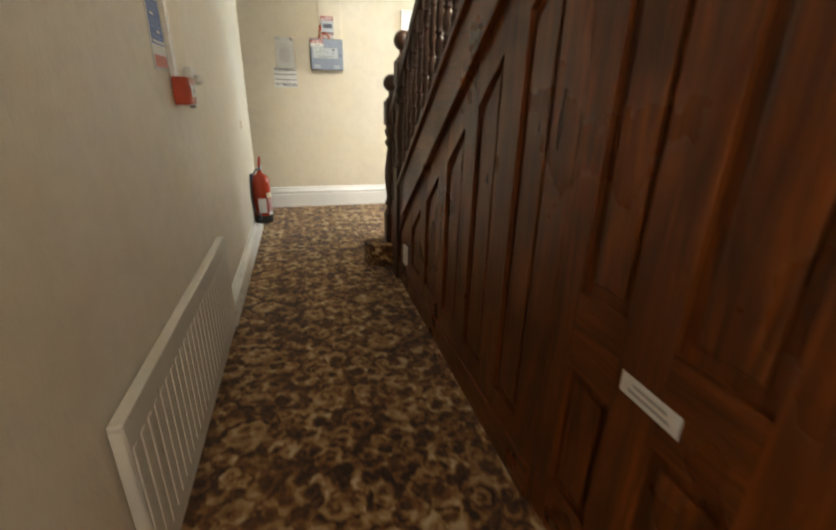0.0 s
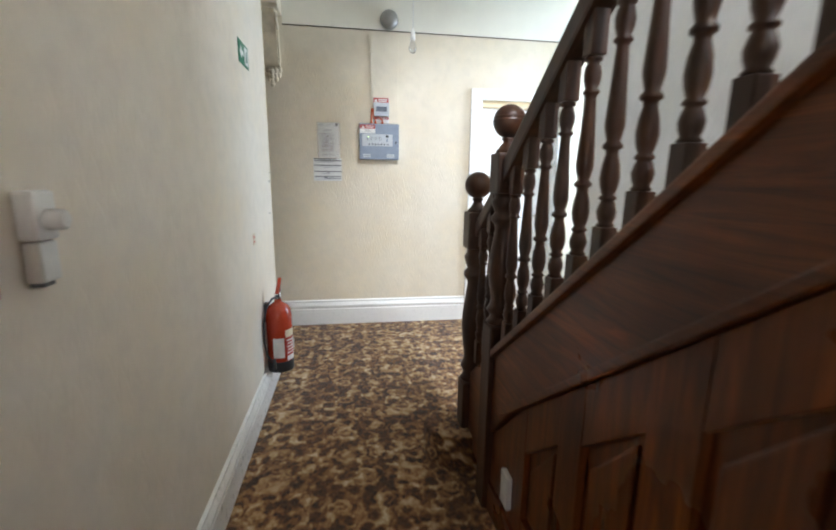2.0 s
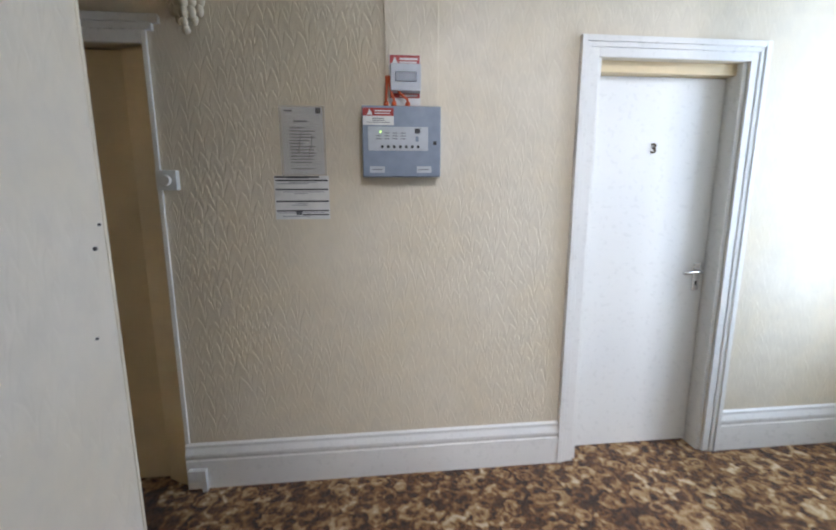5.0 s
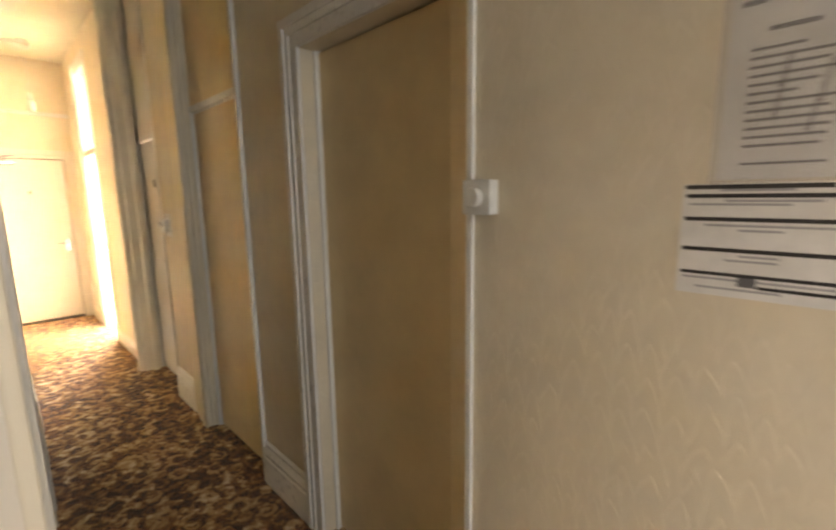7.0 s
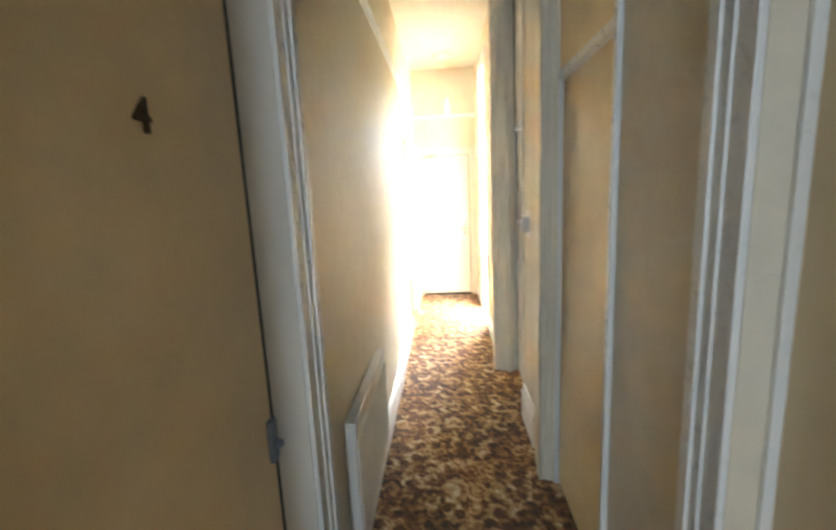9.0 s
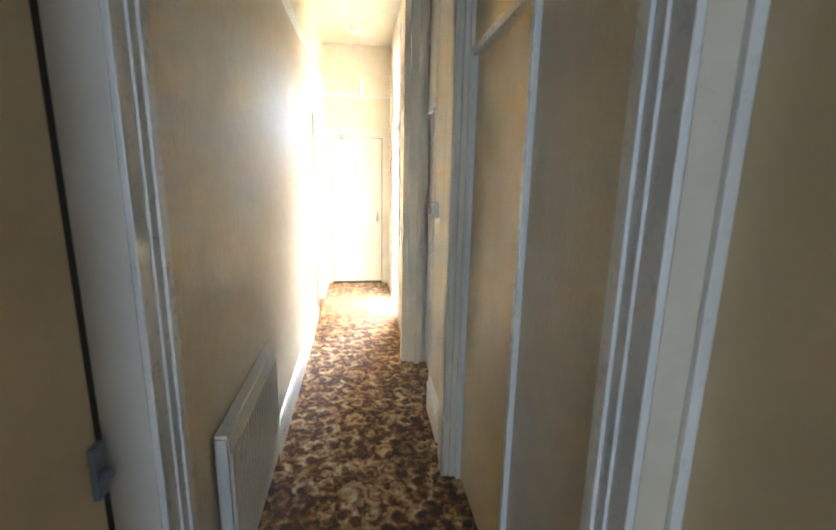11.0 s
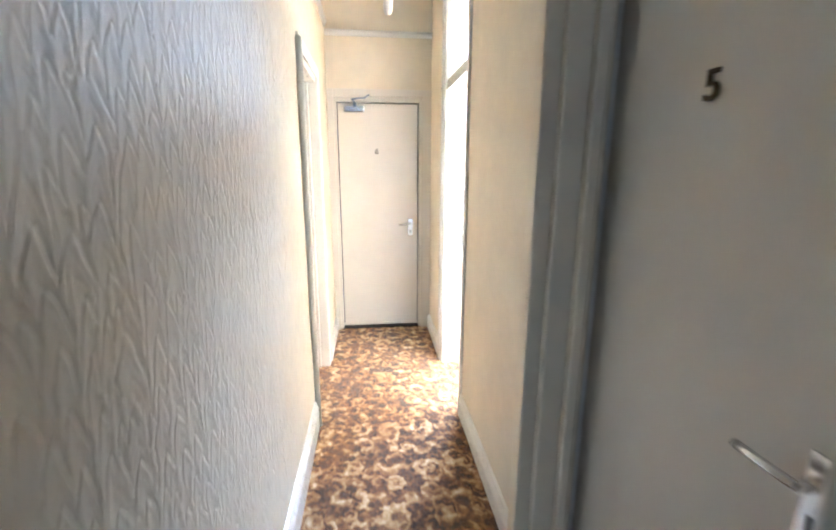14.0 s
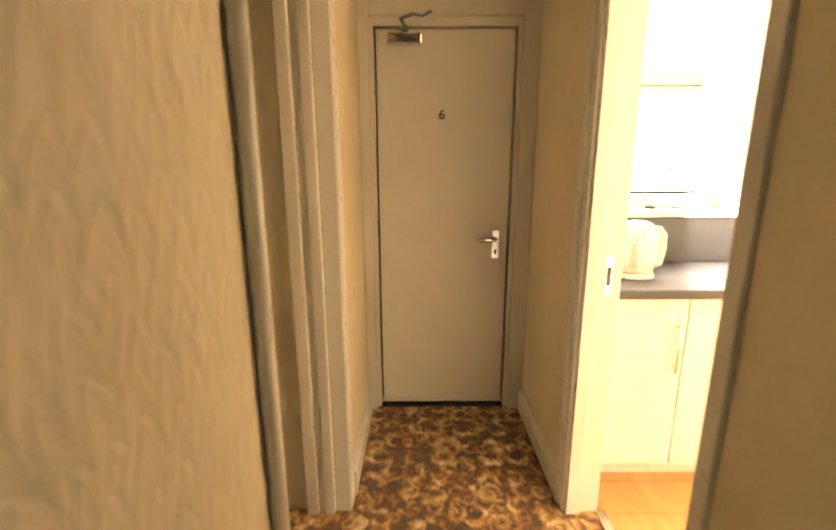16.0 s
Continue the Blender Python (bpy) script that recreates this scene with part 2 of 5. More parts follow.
    bump(t, b, pile, 0.8, 0.004)
    return m


def wood_material(name, dark, light, axis, rough=0.3, stretch=14.0):
    """Stained wood with its grain along an axis."""
    m, t, b = material(name)
    o = t.nodes.new("ShaderNodeTexCoord")
    sc = [stretch] * 3
    sc[axis] = 1.2
    mp = node(t, "ShaderNodeMapping", Scale=tuple(sc))
    t.links.new(o.outputs["Object"], mp.inputs["Vector"])
    rnd = t.nodes.new("ShaderNodeObjectInfo")
    off = t.nodes.new("ShaderNodeVectorMath")
    off.operation = "ADD"
    t.links.new(mp.outputs[0], off.inputs[0])
    t.links.new(maths(t, "MULTIPLY", rnd.outputs["Random"], 9.0), off.inputs[1])
    grain = noise_of(t, off.outputs[0], 2.2, 6, 0.62, 0.8)
    col = ramp(t, grain, [(0.3, dark), (0.55, tuple((p + q) / 2 for p, q in zip(dark, light))), (0.72, light)])
    wear = noise_of(t, coords(t), 3.0, 4)
    col = mix(t, ramp(t, wear, [(0.45, (0, 0, 0)), (0.75, (0.5,) * 3)]), col, tuple(c * 0.55 for c in dark))
    t.links.new(col, b.inputs["Base Color"])
    t.links.new(ramp(t, wear, [(0.3, (rough,) * 3), (0.7, (rough + 0.18,) * 3)]), b.inputs["Roughness"])
    bump(t, b, grain, 0.25, 0.0012)
    return m


def glass_material():
    m, t, b = material("glass")
    b.inputs["Roughness"].default_value, b.inputs["Transmission Weight"].default_value, b.inputs["IOR"].default_value = 0.02, 1.0, 1.45
    return m


CREAM = (0.82, 0.73, 0.58)
M_PAPER_X = wallpaper("embossed_wallpaper", CREAM, 0.0036, 0)
M_PAPER_FAINT = wallpaper("faint_wallpaper", (0.73, 0.65, 0.52), 0.0012, 0)
M_PAPER_Y = wallpaper("hall_wallpaper", (0.80, 0.73, 0.63), 0.0008, 1)
M_PALE = wallpaper("pale_wallpaper", (0.74, 0.77, 0.80), 0.0008, 1)
M_CREAM = painted("cream_paint", CREAM, 0.5, 0.05)
M_CEIL = painted("ceiling_paint", (0.83, 0.80, 0.70), 0.7, 0.03)
M_WHITE = painted("white_gloss", (0.81, 0.795, 0.755), 0.32, 0.018, 0.00015, 1.6)
M_DOOR = painted("door_paint", (0.75, 0.70, 0.62), 0.38, 0.03, 0.0002, 2.0)
M_DOOR_CREAM = painted("cream_door_paint", (0.82, 0.64, 0.39), 0.42, 0.06, 0.0004)
M_CARPET = carpet_material()
M_WOOD_Z = wood_material("mahogany_upright", (0.042, 0.0105, 0.0026), (0.25, 0.066, 0.013), 2, 0.24)
M_WOOD_Y = wood_material("mahogany_along", (0.042, 0.0105, 0.0026), (0.25, 0.066, 0.013), 1, 0.24)
M_WOOD_DK = wood_material("dark_turned_wood", (0.026, 0.010, 0.005), (0.085, 0.029, 0.010), 2, 0.34)
M_LAMINATE = wood_material("laminate", (0.45, 0.23, 0.09), (0.62, 0.36, 0.16), 0, 0.35, 9.0)
M_CHROME = plain("chrome", (0.75, 0.75, 0.76), 0.18, 1.0)
M_STEEL = plain("grey_steel_paint", (0.22, 0.27, 0.34), 0.4)
M_BLACK = plain("black_plastic", (0.015, 0.015, 0.016), 0.4)
M_PLASTIC = plain("white_plastic", (0.78, 0.77, 0.73), 0.35)
M_RED = plain("red_paint", (0.44, 0.045, 0.018), 0.25)
M_REDDARK = plain("red_label", (0.42, 0.035, 0.025), 0.5)
M_SHEET = plain("paper_sheet", (0.78, 0.77, 0.74), 0.55)
M_GREYINK = plain("grey_ink", (0.12, 0.12, 0.13), 0.6)
M_BLUE = plain("blue_print", (0.03, 0.12, 0.42), 0.5)
M_GREEN = plain("green_print", (0.0, 0.19, 0.09), 0.5)
M_BRONZE = plain("dark_bronze", (0.10, 0.075, 0.05), 0.35, 1.0)
M_BRASS = plain("brass", (0.55, 0.40, 0.16), 0.3, 1.0)
M_WORKTOP = plain("dark_worktop", (0.02, 0.021, 0.025), 0.5)
M_GLASS = glass_material()


# ---- mesh helpers ----
def part(name, bm, mat, parent=None, label=""):
    me = bpy.data.meshes.new(name)
    bmesh.ops.recalc_face_normals(bm, faces=bm.faces)
    bm.to_mesh(me)
    bm.free()
    me.materials.append(mat)
    ob = new(name, me)
    if parent:
        ob.parent = parent
    if label:
        ob["label"] = label
    return ob


def thing(name, label, category, m=None, group="", kind=""):
    ob = new(name)
    ob.empty_display_size = 0.05
    if m is not None:
        ob.matrix_world = m
    return tagged(ob, label, category, group, kind)


def box(x0, x1, y0, y1, z0, z1, bevel=0.0, bm=None):
    own = bmesh.new()
    bmesh.ops.create_cube(own, size=1)
    lo, hi = (min(x0, x1), min(y0, y1), min(z0, z1)), (max(x0, x1), max(y0, y1), max(z0, z1))
    for v in own.verts:
        v.co = Vector([lo[i] if v.co[i] < 0 else hi[i] for i in range(3)])
    if bevel:
        bmesh.ops.bevel(own, geom=own.edges[:], offset=bevel, segments=2, affect="EDGES", profile=0.6)
    if bm is None:
        return own
    me = bpy.data.meshes.new("tmp")
    own.to_mesh(me)
    own.free()
    bm.from_mesh(me)
    bpy.data.meshes.remove(me)
    return bm


def prism(points, axis, a, b, bm=None, bevel=0.0):
    """A closed outline (pairs in the two other axes, in x, y, z order) pushed from a to b along axis."""
    own = bmesh.new()
    rows = []
    for d in (a, b):
        row = []
        for p in points:
            c = list(p)
            c.insert(axis, d)
            row.append(own.verts.new(c))
        rows.append(row)
    n = len(points)
    own.faces.new(rows[0])
    own.faces.new(rows[1][::-1])
    for i in range(n):
        own.faces.new((rows[0][i], rows[1][i], rows[1][(i + 1) % n], rows[0][(i + 1) % n]))
    if bevel:
        bmesh.ops.bevel(own, geom=own.edges[:], offset=bevel, segments=2, affect="EDGES", profile=0.6)
    if bm is None:
        return own
    me = bpy.data.meshes.new("tmp")
    own.to_mesh(me)
    own.free()
    bm.from_mesh(me)
    bpy.data.meshes.remove(me)
    return bm


def lathe(profile, segments=16, bm=None, at=(0, 0, 0), axis=2):
    """Turned about an axis: profile is (radius, height) from bottom to top."""
    bm = bm or bmesh.new()
    rings = []
    for r, h in profile:
        ring = []
        for i in range(segments):
            a = 2 * math.pi * i / segments
            p = [r * math.cos(a), r * math.sin(a)]
            p.insert(axis, h)
            ring.append(bm.verts.new([p[k] + at[k] for k in range(3)]))
        rings.append(ring)
    for lo, hi in zip(rings, rings[1:]):
        for i in range(segments):
            f = bm.faces.new((lo[i], lo[(i + 1) % segments], hi[(i + 1) % segments], hi[i]))
            f.smooth = True
    bm.faces.new(rings[0][::-1])
    bm.faces.new(rings[-1])
    return bm


def tube(points, radius, segments=8, bm=None):
    bm = bm or bmesh.new()
    pts = [Vector(p) for p in points]
    rings = []
    for i, p in enumerate(pts):
        d = (pts[min(i + 1, len(pts) - 1)] - pts[max(i - 1, 0)]).normalized()
        side = d.cross(Vector((0.31, 0.17, 0.93))).normalized()
        up = side.cross(d)
        rings.append([bm.verts.new(p + radius * (math.cos(2 * math.pi * k / segments) * side + math.sin(2 * math.pi * k / segments) * up)) for k in range(segments)])
    for lo, hi in zip(rings, rings[1:]):
        for k in range(segments):
            f = bm.faces.new((lo[k], lo[(k + 1) % segments], hi[(k + 1) % segments], hi[k]))
            f.smooth = True
    bm.faces.new(rings[0])
    bm.faces.new(rings[-1][::-1])
    return bm


def gridwall(name, axis, face, thick, us, zs, holes, mat, label):
    """A wall with openings cut through. axis 0: runs along x with its face at y = face; axis 1: along y at x = face.
    thick goes away from the face. holes: (u0, u1, z0, z1)."""
    us = sorted(set(us) | {h[i] for h in holes for i in (0, 1)})
    zs = sorted(set(zs) | {h[i] for h in holes for i in (2, 3)})
    full = {}
    for i in range(len(us) - 1):
        for k in range(len(zs) - 1):
            cu, cz = (us[i] + us[i + 1]) / 2, (zs[k] + zs[k + 1]) / 2
            full[i, k] = not any(h[0] < cu < h[1] and h[2] < cz < h[3] for h in holes)
    bm = bmesh.new()
    made = {}

    def vert(i, k, d):
        if (i, k, d) not in made:
            n = face + thick * d
            made[i, k, d] = bm.verts.new((us[i], n, zs[k]) if axis == 0 else (n, us[i], zs[k]))
        return made[i, k, d]

    for (i, k), on in full.items():
        if not on:
            continue
        for d in (0, 1):
            bm.faces.new([vert(i, k, d), vert(i + 1, k, d), vert(i + 1, k + 1, d), vert(i, k + 1, d)])
        for di, dk, (p, q) in ((-1, 0, ((i, k), (i, k + 1))), (1, 0, ((i + 1, k), (i + 1, k + 1))), (0, -1, ((i, k), (i + 1, k))), (0, 1, ((i, k + 1), (i + 1, k + 1)))):
            if not full.get((i + di, k + dk), False):
                bm.faces.new([vert(*p, 0), vert(*q, 0), vert(*q, 1), vert(*p, 1)])
    return tagged(part(name, bm, mat), label, "wall", kind="structure")


# ---- large structure ----
H = 3.12
XE = -6.19
for floor_name, x0, x1, y0, y1 in (("floor_hall", 0.16, 2.55, -1.44, 4.26), ("floor_landing", 0.16, 3.84, 4.26, 5.56), ("floor_corridor", -6.35, 0.16, 4.40, 5.56), ("floor_side_recess", -5.54, -4.56, 3.8, 4.40)):
    tagged(part(floor_name, box(x0, x1, y0, y1, -0.08, 0), M_CARPET), "brown and gold scroll patterned woven carpet", "carpet", kind="structure")
tagged(part("floor_recess", box(-4.70, 2.84, 5.56, 5.70, -0.08, 0), M_CARPET), "brown and gold patterned carpet", "carpet", kind="structure")
gridwall("wall_hall_left", 1, 0.30, -0.14, [-1.3, 4.555], [0, H], [], M_PAPER_Y, "cream painted papered hallway wall")
gridwall("wall_far", 0, 5.46, 0.2, [0.02, 3.7], [0, H], [(2.0, 2.765, 0, 2.055)], M_PAPER_FAINT, "cream embossed papered wall behind the alarm panel")
gridwall("wall_door_a", 0, 5.46, 0.2, [-1.34, 0.02], [0, H], [(-0.78, 0.02, 0, 2.05)], M_PAPER_FAINT, "cream papered wall round a recessed door")
gridwall("wall_door_b", 0, 5.46, 0.2, [-2.79, -1.34], [0, H], [(-2.13, -1.34, 0, H)], M_PAPER_FAINT, "cream papered wall with light switch")
gridwall("wall_kitchen_side", 0, 5.42, 0.12, [XE, -3.532], [0, H], [(-5.44, -4.73, 0, 2.9)], M_CREAM, "smooth cream wall beside the kitchen doorway")
gridwall("wall_end", 1, XE, -0.15, [4.40, 5.54], [0, H], [(4.605, 5.34, 0, 2.03)], M_CREAM, "cream wall round the end door")
gridwall("wall_corridor_left", 0, 4.555, -0.14, [XE, -0.325], [0, H], [(-1.15, -0.34, 0, 2.09), (-5.44, -4.69, 0, 2.03)], M_PAPER_X, "cream wall with deeply embossed leaf wallpaper")
gridwall("wall_corridor_mouth", 0, 4.555, -0.14, [-0.325, 0.16], [0, H], [], M_PAPER_FAINT, "smooth cream wall at the corridor mouth")
gridwall("wall_stair", 1, 2.41, 0.14, [-1.3, 4.40], [0, 5.6], [], M_PALE, "pale papered wall beside the stairs")
gridwall("wall_back", 0, -1.3, -0.14, [0.16, 2.55], [0, 5.6], [(0.40, 1.25, 0.9, 2.4), (1.5, 2.3, 3.9, 5.3)], M_CREAM, "plain wall closing the hallway")
gridwall("wall_hall_right", 1, 3.7, 0.14, [4.26, 5.66], [0, H], [(4.5, 5.3, 0.7, 2.6)], M_CREAM, "plain wall closing the landing")
# The opening is added for the landing fill lamp.
gridwall("wall_landing_back", 0, 4.40, -0.14, [2.55, 3.7], [0, H], [(2.8, 3.5, 0.8, 2.4)], M_CREAM, "plain wall of the landing")
gridwall("wall_kitchen_window", 1, -5.97, -0.15, [5.54, 7.9], [0, 2.95], [(5.62, 6.75, 1.15, 2.5)], M_CREAM, "kitchen wall with a window")
gridwall("wall_kitchen_back", 0, 7.9, 0.14, [-6.12, -3.4], [0, 2.95], [], M_CREAM, "plain kitchen wall")
gridwall("wall_kitchen_near", 1, -3.4, 0.14, [5.70, 7.9], [0, 2.95], [], M_CREAM, "plain kitchen wall")
tagged(part("ceiling_corridor", box(-6.35, 0.30, 4.40, 5.70, H, H + 0.1), M_CEIL), "white painted ceiling", "ceiling", kind="structure")
tagged(part("ceiling_landing", box(0.30, 3.84, 3.3, 5.66, H, H + 0.1), M_CEIL), "white painted ceiling", "ceiling", kind="structure")
tagged(part("ceiling_hall", box(0.16, 1.385, -1.44, 3.3, H, H + 0.1), M_CEIL), "white painted ceiling", "ceiling", kind="structure")
tagged(part("ceiling_stairwell", box(0.16, 2.55, -1.44, 3.4, 5.6, 5.7), M_CEIL), "white painted ceiling", "ceiling", kind="structure")
tagged(part("ceiling_kitchen", box(-6.12, -3.26, 5.54, 8.04, 2.95, 3.05), M_CEIL), "white painted ceiling", "ceiling", kind="structure")
gridwall("wall_upper_left", 1, 1.385, -0.1, [-1.3, 3.3], [H + 0.1, 5.6], [], M_CREAM, "plain upper stairwell wall")
gridwall("wall_upper_front", 0, 3.3, 0.1, [1.285, 2.41], [H + 0.1, 5.6], [], M_CREAM, "plain upper stairwell wall")
gridwall("wall_recess_back", 0, 3.9, -0.1, [-5.54, -4.6], [0, H], [], M_PAPER_FAINT, "papered wall inside a recess")
gridwall("wall_recess_far", 1, -5.44, -0.1, [3.9, 4.415], [0, H], [], M_PAPER_Y, "papered side wall inside a recess")
gridwall("wall_recess_near", 1, -4.66, 0.1, [3.9, 4.415], [0, H], [], M_CREAM, "side wall inside a recess")
tagged(part("ceiling_recess", box(-5.54, -4.56, 3.8, 4.415, 2.4, 2.5), M_CEIL), "white painted ceiling", "ceiling", kind="structure")
tagged(part("beam_arch", box(0.11, 0.30, 4.556, 5.459, 2.66, H, 0.01), M_CREAM), "cream plaster beam across the corridor mouth", "beam", kind="structure")

# ---- staircase ----
SLOPE = 0.765
XP = 1.385


def string_z(y):
    return 0.735 + SLOPE * (2.99 - y)


def baluster(parent, x, y, z0, z1):
    """A turned baluster with square ends, standing between two heights."""
    h = z1 - z0
    s = 0.020
    bm = box(x - s, x + s, y - s, y + s, z0 - 0.03, z0 + 0.13 * h, 0.003)
    shape = [(0.75, 0.13), (0.95, 0.135), (0.7, 0.145), (0.88, 0.165), (0.97, 0.185), (0.72, 0.215), (0.6, 0.222), (0.85, 0.228), (0.85, 0.235), (0.6, 0.243), (0.85, 0.27), (0.97, 0.30),
             (0.85, 0.345), (0.6, 0.38), (0.62, 0.395), (0.95, 0.402), (0.95, 0.412), (0.65, 0.425), (0.8, 0.45), (0.95, 0.475), (0.92, 0.50), (0.72, 0.62), (0.56, 0.725), (0.6, 0.735),
             (0.86, 0.742), (0.86, 0.75), (0.62, 0.758), (0.85, 0.785), (0.92, 0.81), (0.75, 0.84), (0.6, 0.85), (0.88, 0.856), (0.88, 0.866), (0.7, 0.872)]
    lathe([(0.0225 * r, z0 + t * h) for r, t in shape], 14, bm, (x, y, 0))
    box(x - s, x + s, y - s, y + s, z0 + 0.872 * h, z1 + 0.03, 0.003, bm)
    return part("baluster", bm, M_WOOD_DK, parent)


def newel(parent, x, y, ball_top, block, turned, base, ringed=False):
    """A newel post: square foot, turned shaft, square block and a ball."""
    s = 0.050
    bm = box(x - s, x + s, y - s, y + s, 0, base, 0.006)
    h = turned - base
    shape = [(0.8, 0), (1.05, 0.02), (0.8, 0.05), (0.75, 0.08), (1.05, 0.12), (0.8, 0.16), (0.72, 0.2), (0.9, 0.3), (1.05, 0.42), (1.0, 0.52), (0.78, 0.66), (0.65, 0.74), (0.7, 0.77),
             (1.0, 0.8), (1.0, 0.83), (0.72, 0.86), (0.9, 0.9), (1.04, 0.94), (0.8, 0.97), (0.85, 1)]
    lathe([(s * r, base + t * h) for r, t in shape], 20, bm, (x, y, 0))
    box(x - s, x + s, y - s, y + s, turned, block, 0.008, bm)
    top = ball_top - 0.118
    lathe([(0.044, block - 0.004), (0.044, block + 0.008), (0.036, block + 0.016), (0.030, block + 0.024), (0.022, block + 0.034), (0.018, top - 0.012), (0.026, top - 0.004), (0.02, top + 0.004)], 20, bm, (x, y, 0))
    post = part("newel_post", bm, M_WOOD_DK, parent)
    ball = [(max(0.002, 0.059 * math.sin(math.pi * i / 16)), top + 0.059 - 0.059 * math.cos(math.pi * i / 16)) for i in range(17)]
    for k in (0, 1) if ringed else ():
        ball += [(0.0595 - 0.0006 * k, top + 0.064 + 0.009 * k), (0.0562 - 0.001 * k, top + 0.0665 + 0.009 * k)]
    part("ball_finial", lathe(sorted(ball, key=lambda p: p[1]), 24, None, (x, y, 0)), M_WOOD_DK, post)
    return post


def staircase():
    st = thing("staircase", "dark mahogany staircase with turned balusters and ball newels", "staircase")
    curtail = [(2.41, 3.53), (1.30, 3.53)] + [(1.285 + 0.115 * math.cos(a), 3.41 + 0.12 * math.sin(a)) for a in (1.8, 2.2, 2.6, 3.0, 3.4, 3.8, 4.2, 4.5)] + [(1.30, 3.27), (2.41, 3.27)]
    part("step", prism(curtail, 2, 0, 0.17, None, 0.015), M_CARPET, st, "carpeted bottom step with rounded end")
    for i in range(1, 17):
        y = 3.53 - 0.235 * i
        part("step", box(XP + 0.03, 2.41, y - 0.27, y, 0.18 * i - 0.01, 0.18 * (i + 1) - 0.01, 0.012), M_CARPET, st, "carpeted step")
    ya, yb = 3.04, 0.30
    part("string", prism([(ya, string_z(ya)), (yb, string_z(yb)), (yb, string_z(yb) - 0.30), (2.86, string_z(2.86) - 0.30), (ya, string_z(ya) - 0.36)], 0, XP - 0.012, XP + 0.03, None, 0.003), M_WOOD_Y, st)
    part("string_capping", prism([(ya, string_z(ya) + 0.004), (yb, string_z(yb) + 0.004), (yb, string_z(yb) - 0.03), (ya, string_z(ya) - 0.03)], 0, XP - 0.03, XP + 0.055, None, 0.006), M_WOOD_Y, st)
    part("string_moulding", prism([(2.93, string_z(2.93) - 0.275), (yb, string_z(yb) - 0.275), (yb, string_z(yb) - 0.305), (2.89, string_z(2.89) - 0.305)], 0, XP - 0.026, XP - 0.012, None, 0.004), M_WOOD_Y, st)
    hr = lambda y: 1.478 + SLOPE * (2.965 - y)
    part("handrail", prism([(3.03, hr(3.03)), (0.3, hr(0.3)), (0.3, hr(0.3) - 0.085), (3.03, hr(3.03) - 0.085)], 0, XP - 0.018, XP + 0.046, None, 0.012), M_WOOD_DK, st)
    lo = lambda y: 1.16 + 0.72 * (3.36 - y)
    part("short_handrail", prism([(3.355, lo(3.355) + 0.01), (3.118, lo(3.118) + 0.01), (3.118, lo(3.118) - 0.06), (3.355, lo(3.355) - 0.06)], 0, XP - 0.014, XP + 0.04, None, 0.01), M_WOOD_DK, st)
    part("short_string", prism([(3.355, 0.46), (3.118, 0.64), (3.118, 0.10), (3.355, 0.10)], 0, XP - 0.008, XP + 0.032, None, 0.004), M_WOOD_Y, st)
    newel(st, 1.393, 3.399, 1.392, 1.215, 1.05, 0.40)
    newel(st, 1.402, 3.073, 1.625, 1.455, 1.31, 0.80, True)
    for y in (3.30, 3.19):
        baluster(st, XP + 0.014, y, lo(y) - 0.64, lo(y) - 0.06)
    for i in range(25):
        y = 2.965 - 0.1095 * i
        baluster(st, XP + 0.014, y, string_z(y) + 0.004, hr(y) - 0.085)
    return st


def spandrel():
    """Panelled side under the stairs: uprights, sloping top rail, sunk panels."""
    sp = thing("stair_panelling", "dark mahogany panelled cupboard side under the stairs", "panelling")
    top = lambda y: string_z(y) - 0.305
    part("backboard", prism([(3.03, 0), (3.03, string_z(3.03) - 0.36), (2.86, top(2.86)), (0.3, top(0.3)), (0.3, 0)], 0, XP + 0.022, XP + 0.03), M_WOOD_Z, sp)
    edges = [(2.717, 2.514), (2.402, 2.192), (2.069, 1.868), (1.747, 1.555), (1.414, 1.235)]
    uprights = [(3.03, 2.717)] + [(a[1], b[0]) for a, b in zip(edges, edges[1:])] + [(1.235, 1.105)]
    for a, b in uprights:
        part("stile", prism([(a, 0.0), (a, top(a) if a < 2.9 else 0.34), (b, top(b)), (b, 0.0)], 0, XP, XP + 0.023, None, 0.002), M_WOOD_Z, sp)
    for a, b in edges:
        part("top_rail", prism([(a, top(a) - 0.17), (a, top(a)), (b, top(b)), (b, top(b) - 0.155)], 0, XP + 0.001, XP + 0.023, None, 0.002), M_WOOD_Z, sp)
        part("bottom_rail", box(XP + 0.001, XP + 0.023, b, a, 0, 0.22, 0.002), M_WOOD_Z, sp)
        e = 0.03
        part("sunk_panel", prism([(a - e, 0.22 + e), (a - e, top(a) - 0.18 - e), (b + e, top(b) - 0.17 - e), (b + e, 0.22 + e)], 0, XP + 0.010, XP + 0.024, None, 0.007), M_WOOD_Z, sp)
    part("plinth", box(XP - 0.012, XP + 0.001, 1.105, 3.03, 0, 0.13, 0.004), M_WOOD_Y, sp)
    return sp


